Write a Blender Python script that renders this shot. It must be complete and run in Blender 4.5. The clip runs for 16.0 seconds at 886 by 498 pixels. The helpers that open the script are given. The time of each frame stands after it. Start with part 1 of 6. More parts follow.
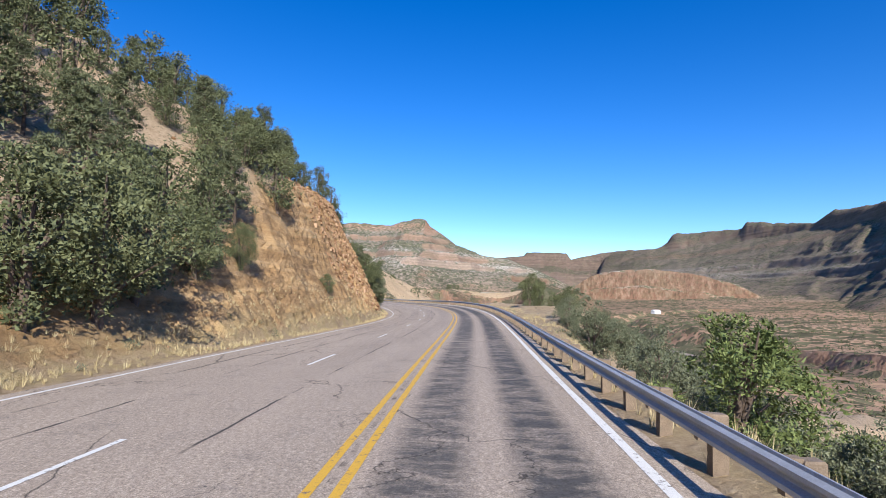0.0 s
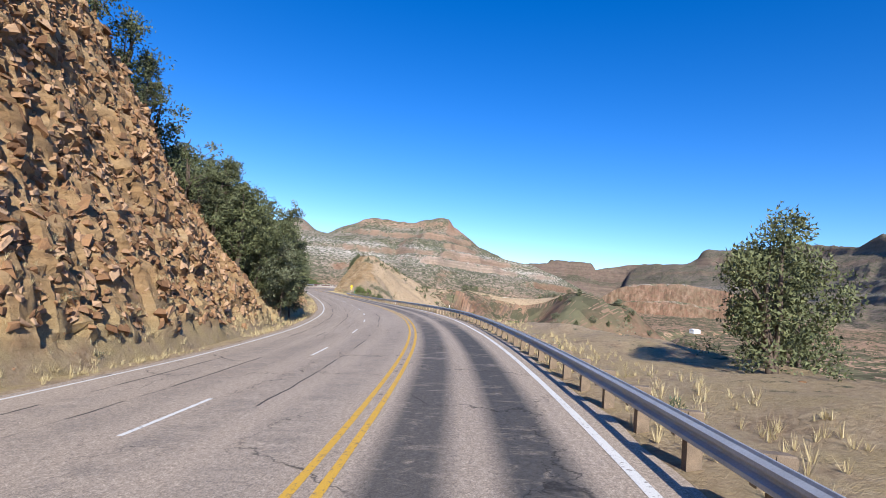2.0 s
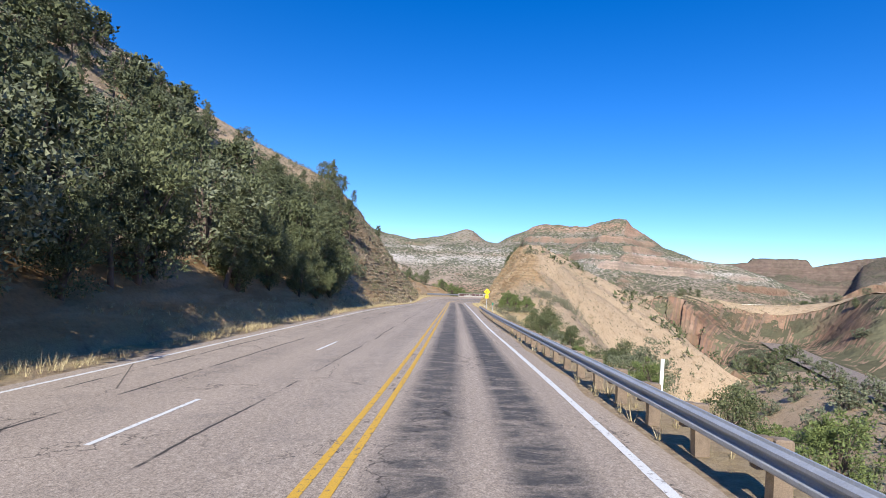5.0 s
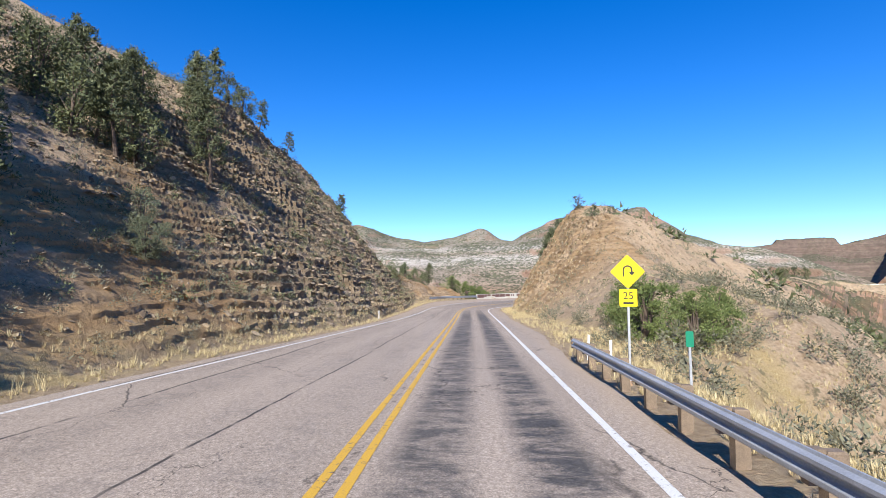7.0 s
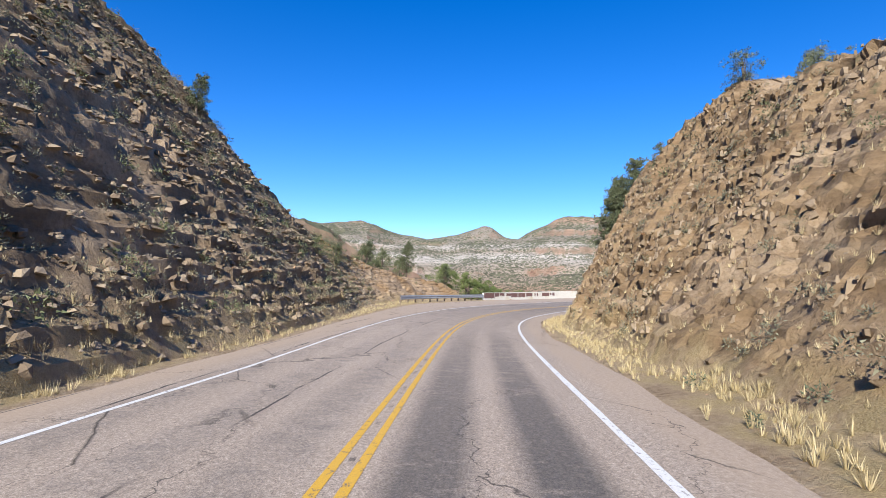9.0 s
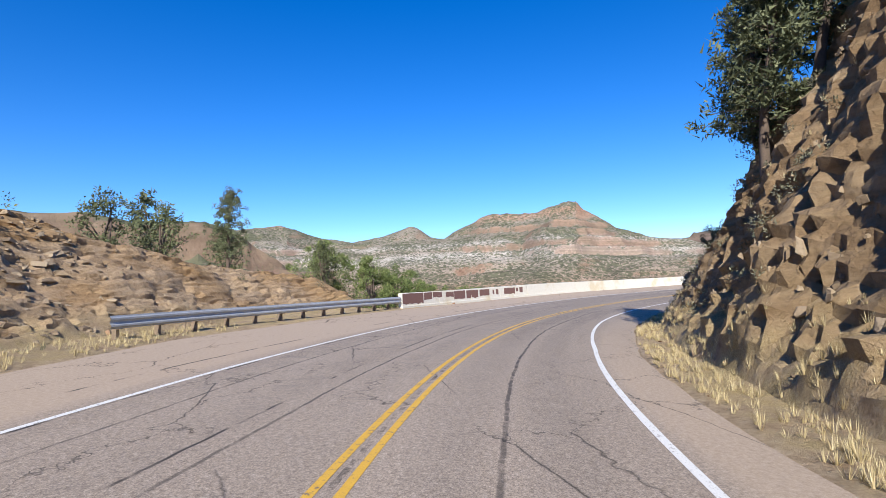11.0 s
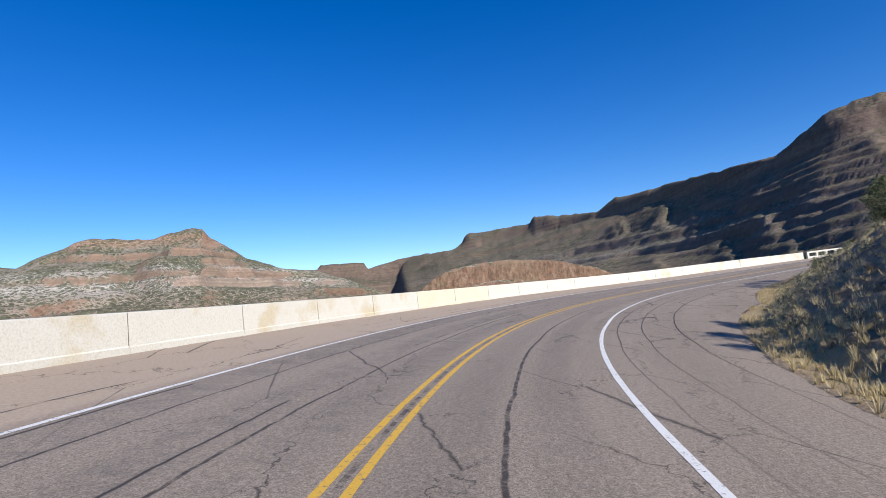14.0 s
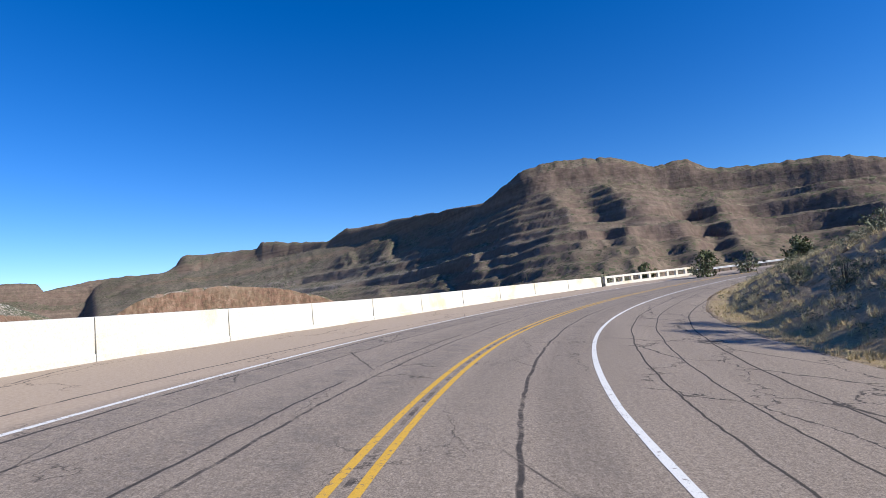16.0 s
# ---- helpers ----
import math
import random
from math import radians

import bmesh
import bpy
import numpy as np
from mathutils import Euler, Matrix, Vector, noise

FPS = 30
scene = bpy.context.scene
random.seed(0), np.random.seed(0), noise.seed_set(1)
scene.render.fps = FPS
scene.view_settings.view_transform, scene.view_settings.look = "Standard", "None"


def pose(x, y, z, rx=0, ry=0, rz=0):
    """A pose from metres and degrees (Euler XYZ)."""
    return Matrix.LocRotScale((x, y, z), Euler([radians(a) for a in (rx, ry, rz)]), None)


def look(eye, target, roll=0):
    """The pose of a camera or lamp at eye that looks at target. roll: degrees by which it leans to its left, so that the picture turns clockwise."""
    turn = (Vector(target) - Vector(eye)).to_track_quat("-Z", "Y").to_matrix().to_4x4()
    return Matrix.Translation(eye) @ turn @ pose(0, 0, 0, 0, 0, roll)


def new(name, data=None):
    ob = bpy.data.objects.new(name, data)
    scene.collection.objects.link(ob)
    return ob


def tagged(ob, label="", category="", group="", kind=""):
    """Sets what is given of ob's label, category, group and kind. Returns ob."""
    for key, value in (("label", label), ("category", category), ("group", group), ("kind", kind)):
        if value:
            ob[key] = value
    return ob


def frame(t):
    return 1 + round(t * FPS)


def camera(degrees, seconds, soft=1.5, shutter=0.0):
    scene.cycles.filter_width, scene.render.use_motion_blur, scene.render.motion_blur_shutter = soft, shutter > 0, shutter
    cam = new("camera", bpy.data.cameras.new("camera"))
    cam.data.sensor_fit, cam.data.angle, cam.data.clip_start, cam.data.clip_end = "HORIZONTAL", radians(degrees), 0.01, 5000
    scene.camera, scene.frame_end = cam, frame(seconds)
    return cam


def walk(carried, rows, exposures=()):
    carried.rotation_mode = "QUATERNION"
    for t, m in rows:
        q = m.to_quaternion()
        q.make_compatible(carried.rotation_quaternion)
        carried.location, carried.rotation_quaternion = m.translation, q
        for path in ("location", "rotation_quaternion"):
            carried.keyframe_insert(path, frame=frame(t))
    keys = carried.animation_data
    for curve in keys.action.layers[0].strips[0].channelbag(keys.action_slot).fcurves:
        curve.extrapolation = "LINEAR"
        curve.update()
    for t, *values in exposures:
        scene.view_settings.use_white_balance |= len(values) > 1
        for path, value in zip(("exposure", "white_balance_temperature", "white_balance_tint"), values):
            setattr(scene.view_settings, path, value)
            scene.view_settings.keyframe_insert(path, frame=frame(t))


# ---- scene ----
cam = camera(79.0, 16.0, 0.85)
# seconds, eye x, y, z, turn to the left, tilt up, lean
PATH = [
    (0.0, 0.000, 0.000, 2.170, 0.001, 4.677, 1.819),
    (0.5, 0.873, 14.744, 2.118, -0.250, 4.658, 2.393),
    (1.0, 1.837, 29.428, 2.067, -0.529, 4.873, 3.117),
    (1.5, 2.677, 44.077, 2.016, 0.738, 4.901, 4.393),
    (2.0, 3.120, 58.722, 1.965, 2.446, 4.718, 5.540),
    (2.5, 3.040, 73.380, 1.909, 4.893, 4.760, 6.367),
    (3.0, 2.248, 88.058, 1.840, 7.933, 4.632, 6.864),
    (3.5, 0.628, 102.736, 1.748, 11.280, 4.382, 6.717),
    (4.0, -1.893, 117.385, 1.613, 14.844, 4.267, 6.001),
    (4.5, -5.335, 131.965, 1.464, 18.208, 4.305, 4.878),
    (5.0, -9.558, 146.455, 1.324, 20.689, 4.370, 3.548),
    (5.5, -14.281, 160.841, 1.198, 22.058, 4.471, 2.199),
    (6.0, -19.193, 175.095, 1.090, 22.416, 4.575, 1.018),
    (6.5, -24.042, 189.124, 1.000, 22.282, 4.706, 0.216),
    (7.0, -28.736, 202.787, 0.929, 22.239, 4.660, -0.102),
    (7.5, -33.271, 215.971, 0.863, 22.360, 4.701, 0.001),
    (8.0, -37.690, 228.611, 0.791, 22.745, 4.564, 0.259),
    (8.5, -41.973, 240.723, 0.713, 22.724, 4.459, 0.593),
    (9.0, -46.075, 252.384, 0.631, 22.661, 4.504, 0.841),
    (9.5, -50.046, 263.666, 0.553, 22.582, 4.579, 0.597),
    (10.0, -53.794, 274.725, 0.487, 21.212, 4.589, -0.172),
    (10.5, -57.118, 285.771, 0.431, 18.682, 4.606, -1.197),
    (11.0, -59.827, 296.973, 0.386, 14.844, 4.658, -2.284),
    (11.5, -61.643, 308.435, 0.360, 9.508, 4.799, -3.203),
    (12.0, -62.257, 320.144, 0.366, 3.025, 5.020, -3.802),
    (12.5, -61.545, 331.967, 0.402, -3.350, 5.174, -4.103),
    (13.0, -59.459, 343.726, 0.472, -10.194, 5.337, -4.293),
    (13.5, -55.993, 355.248, 0.573, -16.679, 5.378, -4.669),
    (14.0, -51.200, 366.378, 0.708, -23.287, 5.623, -5.058),
    (14.5, -45.151, 376.994, 0.875, -29.541, 5.820, -5.016),
    (15.0, -37.825, 386.914, 1.078, -36.875, 5.930, -5.050),
    (15.5, -29.194, 395.898, 1.319, -44.225, 6.039, -4.934),
    (16.0, -19.370, 403.772, 1.602, -51.799, 6.275, -4.734),
]


def eye_pose(x, y, z, yaw, pitch, roll):
    return pose(x, y, z, 0, 0, yaw) @ pose(0, 0, 0, 90 + pitch) @ pose(0, 0, 0, 0, 0, roll)


walk(cam, [(t, eye_pose(*row)) for t, *row in PATH], exposures=[(0.0, 0.33), (4.0, 0.30), (6.5, 0.44), (9.0, 0.44), (11.5, 0.30), (13.0, 0.10), (14.5, 0.0), (16.0, 0.10)])

# ---- daylight ----
SUN_AZ, SUN_EL = 170.0, 33.0          # degrees clockwise from +y, degrees up
world = bpy.data.worlds.new("sky")
scene.world = world
world.use_nodes = True
wn = world.node_tree
sky = wn.nodes.new("ShaderNodeTexSky")
sky.sky_type = "NISHITA"
sky.sun_disc = False
sky.sun_elevation, sky.sun_rotation = radians(SUN_EL), radians(SUN_AZ)
sky.altitude, sky.air_density, sky.dust_density, sky.ozone_density = 1200, 1.0, 0.25, 3.0
deep = wn.nodes.new("ShaderNodeHueSaturation")
deep.inputs["Saturation"].default_value, deep.inputs["Value"].default_value, deep.inputs["Hue"].default_value = 1.40, 1.58, 0.514
wn.links.new(sky.outputs[0], deep.inputs["Color"])
wn.links.new(deep.outputs[0], wn.nodes["Background"].inputs[0])
wn.nodes["Background"].inputs[1].default_value = 0.10
sun = new("sun", bpy.data.lights.new("sun", "SUN"))
sun.data.energy, sun.data.angle, sun.data.color = 5.8, radians(0.53), (1.0, 0.95, 0.87)
a, e = radians(SUN_AZ), radians(SUN_EL)
SUN_DIR = Vector((math.sin(a) * math.cos(e), math.cos(a) * math.cos(e), math.sin(e)))
sun.matrix_world = look(SUN_DIR * 300, (0, 0, 0))


# ---- small tools ----
def smooth(a, b, x):
    t = np.clip((np.asarray(x, float) - a) / (b - a), 0, 1)
    return t * t * (3 - 2 * t)


def lerp_table(table, q):
    t = np.asarray(table, float)
    return np.interp(q, t[:, 0], t[:, 1])


def hash01(ix, iy, seed):
    h = (ix.astype(np.int64) * 374761393 + iy.astype(np.int64) * 668265263 + seed * 1442695041) & 0xFFFFFFFF
    h = ((h ^ (h >> 13)) * 1274126177) & 0xFFFFFFFF
    return ((h ^ (h >> 16)) & 0xFFFFFF) / float(0xFFFFFF)


def vnoise(x, y, seed=0):
    """Value noise from 0 to 1 on arrays."""
    x, y = np.asarray(x, float), np.asarray(y, float)
    ix, iy = np.floor(x), np.floor(y)
    fx, fy = x - ix, y - iy
    fx, fy = fx * fx * (3 - 2 * fx), fy * fy * (3 - 2 * fy)
    a, b = hash01(ix, iy, seed), hash01(ix + 1, iy, seed)
    c, d = hash01(ix, iy + 1, seed), hash01(ix + 1, iy + 1, seed)
    return (a + (b - a) * fx) * (1 - fy) + (c + (d - c) * fx) * fy


def fbm(x, y, octaves=4, seed=0):
    """Noise of several scales, from -1 to 1."""
    total, size, weight = 0.0, 1.0, 0.0
    for k in range(octaves):
        total = total + (vnoise(np.asarray(x) * 2**k, np.asarray(y) * 2**k, seed + 17 * k) - 0.5) * size
        weight += size / 2
        size *= 0.55
    return total / weight


def cells(x, y, seed=0):
    """Blocky rock: for each place the random value of the nearest of scattered seeds, and the distance between the two nearest."""
    x, y = np.asarray(x, float), np.asarray(y, float)
    ix, iy = np.floor(x), np.floor(y)
    best = np.full(x.shape, 9.0)
    second = np.full(x.shape, 9.0)
    value = np.zeros(x.shape)
    for dx in (-1, 0, 1):
        for dy in (-1, 0, 1):
            cx, cy = ix + dx, iy + dy
            px, py = cx + hash01(cx, cy, seed), cy + hash01(cx, cy, seed + 5)
            dist = np.hypot(px - x, py - y)
            near = dist < best
            second = np.where(near, best, np.minimum(second, dist))
            value = np.where(near, hash01(cx, cy, seed + 9), value)
            best = np.where(near, dist, best)
    return value, second - best


def grid_mesh(name, co, uv=None, material=None, attrs=None, smooth_faces=True, keep=None):
    """A mesh from a grid of points (rows, columns, 3)."""
    n, m = co.shape[:2]
    i = np.arange(n * m).reshape(n, m)
    quads = np.stack([i[:-1, :-1], i[:-1, 1:], i[1:, 1:], i[1:, :-1]], -1)
    quads = quads[keep] if keep is not None else quads.reshape(-1, 4)
    me = bpy.data.meshes.new(name)
    me.vertices.add(n * m)
    me.vertices.foreach_set("co", co.reshape(-1, 3).astype(np.float32).ravel())
    me.loops.add(quads.size)
    me.loops.foreach_set("vertex_index", quads.ravel().astype(np.int32))
    me.polygons.add(len(quads))
    me.polygons.foreach_set("loop_start", np.arange(0, quads.size, 4, dtype=np.int32))
    me.polygons.foreach_set("use_smooth", np.full(len(quads), smooth_faces))
    if uv is not None:
        layer = me.uv_layers.new(name="plan")
        layer.data.foreach_set("uv", uv.reshape(-1, 2)[quads.ravel()].astype(np.float32).ravel())
    for key, values in (attrs or {}).items():
        me.attributes.new(key, "FLOAT", "POINT").data.foreach_set("value", np.asarray(values, np.float32).ravel())
    me.update(calc_edges=True)
    me.validate()
    if material:
        me.materials.append(material)
    return me


def mesh_of(name, verts, faces, material=None, smooth_faces=False):
    me = bpy.data.meshes.new(name)
    me.from_pydata([tuple(v) for v in verts], [], [tuple(f) for f in faces])
    me.update()
    if material:
        me.materials.append(material)
    if smooth_faces:
        me.polygons.foreach_set("use_smooth", [True] * len(me.polygons))
    return me


def part(name, me, parent, label="", m=None):
    ob = new(name, me)
    ob.parent = parent
    if m is not None:
        ob.matrix_basis = m
    if label:
        ob["label"] = label
    return ob


# ---- the road's plan: station s along the yellow line, offset d to the left of it ----
STEP = 20.0
HEADING = [-2.6, -2.7, -2.8, -2.97, -3.66, -3.12, -0.73, 2.84, 7.4, 12.2, 16.34, 18.62, 19.15, 19.01, 19.23, 19.14, 19.48, 18.8, 14.15,
           5.16, -5.76, -16.45, -26.88, -37.83, -49.85, -61.5, -74.0, -88.0, -104.0, -122.0, -140.0, -156.0]
BANK = [1.0, 1.2, 1.5, 1.8, 2.6, 4.0, 5.6, 6.6, 6.7, 5.8, 4.2, 2.4, 0.9, 0.0, 0.0, 0.4, 0.8, 0.0, -1.7, -3.3, -4.1, -4.5, -5.1, -5.0, -4.9, -4.7,
        -4.2, -3.5, -2.5, -1.5, -1.0, -0.5]
GRADE = [(-60, 0.0), (0, -0.2), (60, -0.2), (90, -0.3), (117, -0.6), (150, -0.5), (207, -0.25), (259, -0.4), (306, -0.2), (330, 0.1), (354, 0.4), (379, 0.7), (404, 1.0), (429, 1.35), (455, 1.5), (470, 2.6), (490, 3.2), (520, 3.4), (560, 3.0)]
S0 = -3 * STEP
KNOTS = S0 + STEP * np.arange(len(HEADING))
S1 = float(KNOTS[-1])


def cubic(kx, ky, q):
    n, h = len(kx), np.diff(kx)
    A, b = np.eye(n), np.zeros(n)
    for i in range(1, n - 1):
        A[i, i - 1], A[i, i], A[i, i + 1] = h[i - 1], 2 * (h[i - 1] + h[i]), h[i]
        b[i] = 6 * ((ky[i + 1] - ky[i]) / h[i] - (ky[i] - ky[i - 1]) / h[i - 1])
    M = np.linalg.solve(A, b)
    i = np.clip(np.searchsorted(kx, q) - 1, 0, n - 2)
    u = (kx[i + 1] - q) / h[i]
    v = 1 - u
    return u * ky[i] + v * ky[i + 1] + ((u**3 - u) * M[i] + (v**3 - v) * M[i + 1]) * h[i] ** 2 / 6


RS = np.arange(S0, S1 + 0.01, 0.5)
RH = np.radians(cubic(KNOTS, np.array(HEADING), RS))
mid = (RH[1:] + RH[:-1]) / 2
RX = np.r_[0, np.cumsum(-np.sin(mid) * 0.5)]
RY = np.r_[0, np.cumsum(np.cos(mid) * 0.5)]
i0 = int(round(-S0 / 0.5))
RX, RY = RX - RX[i0] - 1.58, RY - RY[i0] + 0.09
RB = np.tan(np.radians(np.interp(RS, KNOTS, BANK)))

slope = np.tan(np.radians(np.interp(RS, [q[0] for q in GRADE], [q[1] for q in GRADE])))
RZ = np.r_[0, np.cumsum((slope[1:] + slope[:-1]) * 0.25)]
RZ = RZ - RZ[i0]

# widths from the yellow line
LEFT_LINE = [(-60, 8.5), (110, 8.4), (207, 7.5), (258, 5.45), (275, 5.0), (300, 5.5), (330, 5.7), (600, 6.1)]
RIGHT_LINE = [(-60, 3.85), (95, 3.85), (120, 4.02), (150, 4.0), (185, 3.75), (260, 3.88), (300, 4.1), (328, 4.4), (345, 4.0), (375, 4.0), (386, 4.2), (410, 4.4), (425, 4.1), (440, 3.65), (600, 3.5)]
LEFT_EDGE = [(-60, 9.3), (110, 9.2), (207, 8.4), (250, 6.9), (285, 7.4), (305, 9.0), (325, 11.6), (600, 11.9)]     # edge of paving
RIGHT_EDGE = [(-60, 4.4), (200, 4.6), (226, 5.0), (240, 5.6), (258, 5.2), (275, 5.8), (290, 5.8), (320, 5.8), (335, 6.2), (355, 6.5), (372, 7.4), (392, 8.4), (406, 10.2), (430, 12.6), (450, 10.5), (475, 8.0), (500, 6.0), (600, 5.5)]


def at_road(s, d):
    """World x, y of a station and an offset."""
    x, y, h = np.interp(s, RS, RX), np.interp(s, RS, RY), np.interp(s, RS, RH)
    return x - np.cos(h) * d, y - np.sin(h) * d


def road_z(s, d):
    """Height of the banked paving; the bank is held within 14 m of the yellow line."""
    return np.interp(s, RS, RZ) - (np.clip(d, -14, 14) + 1.7) * np.interp(s, RS, RB)


def on_road(s, d, lift=0.0):
    x, y = at_road(s, d)
    return np.stack([x, y, road_z(s, d) + lift], -1)


def nearest(x, y):
    """Station and offset of places, by the nearest point of the yellow line."""
    shape = np.shape(x)
    x, y = np.ravel(x), np.ravel(y)
    xs, ys, hs, ss = RX[::4], RY[::4], RH[::4], RS[::4]
    s_out, d_out = np.empty(len(x)), np.empty(len(x))
    for k in range(0, len(x), 20000):
        px, py = x[k : k + 20000, None], y[k : k + 20000, None]
        i = np.argmin((px - xs) ** 2 + (py - ys) ** 2, axis=1)
        ex, ey = px[:, 0] - xs[i], py[:, 0] - ys[i]
        s_out[k : k + 20000] = ss[i] - ex * np.sin(hs[i]) + ey * np.cos(hs[i])
        side = -(ex * np.cos(hs[i]) + ey * np.sin(hs[i]))
        d_out[k : k + 20000] = np.where(side >= 0, 1, -1) * np.hypot(ex, ey)
    return s_out.reshape(shape), d_out.reshape(shape)


# ---- materials ----
def material(name):
    mat = bpy.data.materials.new(name)
    mat.use_nodes = True
    return mat, mat.node_tree.nodes, mat.node_tree.links, mat.node_tree.nodes["Principled BSDF"]


def node(nodes, kind, **values):
    n = nodes.new(kind)
    for key, value in values.items():
        if key in n.inputs:
            n.inputs[key].default_value = value
    return n


def noise_tex(nodes, links, vector, scale, detail=4.0, rough=0.6, distortion=0.0):
    n = node(nodes, "ShaderNodeTexNoise", Scale=scale, Detail=detail, Roughness=rough, Distortion=distortion)
    if vector is not None:
        links.new(vector, n.inputs["Vector"])
    return n.outputs["Fac"]


def ramp(nodes, links, fac, stops):
    n = nodes.new("ShaderNodeValToRGB")
    while len(n.color_ramp.elements) < len(stops):
        n.color_ramp.elements.new(0.5)
    for el, (p, c) in zip(n.color_ramp.elements, stops):
        el.position, el.color = p, (*c, 1) if len(c) == 3 else c
    links.new(fac, n.inputs["Fac"])
    return n.outputs["Color"]


def grey(v):
    return (v, v, v)


def mix(nodes, links, fac, a, b, kind="MIX"):
    n = nodes.new("ShaderNodeMix")
    n.data_type, n.blend_type = "RGBA", kind
    for value, i in ((fac, 0), (a, 6), (b, 7)):
        if hasattr(value, "links"):
            links.new(value, n.inputs[i])
        elif isinstance(value, (int, float)):
            n.inputs[i].default_value = value if i == 0 else (value, value, value, 1)
        else:
            n.inputs[i].default_value = (*value, 1)
    return n.outputs[2]


def maths(nodes, links, op, a, b=0.0):
    n = nodes.new("ShaderNodeMath")
    n.operation = op
    for i, v in enumerate((a, b)):
        if hasattr(v, "links"):
            links.new(v, n.inputs[i])
        else:
            n.inputs[i].default_value = v
    return n.outputs[0]


def bump(nodes, links, bsdf, height, strength=0.4, distance=0.02):
    n = node(nodes, "ShaderNodeBump", Strength=strength, Distance=distance)
    links.new(height, n.inputs["Height"])
    links.new(n.outputs[0], bsdf.inputs["Normal"])


def position(nodes):
    return nodes.new("ShaderNodeNewGeometry").outputs["Position"]


def scaled(nodes, links, vector, sx, sy, sz):
    n = nodes.new("ShaderNodeMapping")
    n.inputs["Scale"].default_value = (sx, sy, sz)
    links.new(vector, n.inputs["Vector"])
    return n.outputs[0]


def plain_surface(name, colour, rough=0.7, metal=0.0, vary=0.15, scale=6.0, bump_by=0.15):
    """A surface of one paint with grain and slight stains."""
    mat, nodes, links, bsdf = material(name)
    p = position(nodes)
    fine, large = noise_tex(nodes, links, p, scale * 8), noise_tex(nodes, links, p, scale * 0.5)
    both = maths(nodes, links, "ADD", maths(nodes, links, "MULTIPLY", fine, 0.5), maths(nodes, links, "MULTIPLY", large, 0.5))
    low, high = [tuple(c * (1 + k * vary) for c in colour) for k in (-1, 1)]
    links.new(ramp(nodes, links, both, [(0.3, low), (0.7, high)]), bsdf.inputs["Base Color"])
    bsdf.inputs["Roughness"].default_value, bsdf.inputs["Metallic"].default_value = rough, metal
    bump(nodes, links, bsdf, fine, bump_by, 0.01)
    return mat


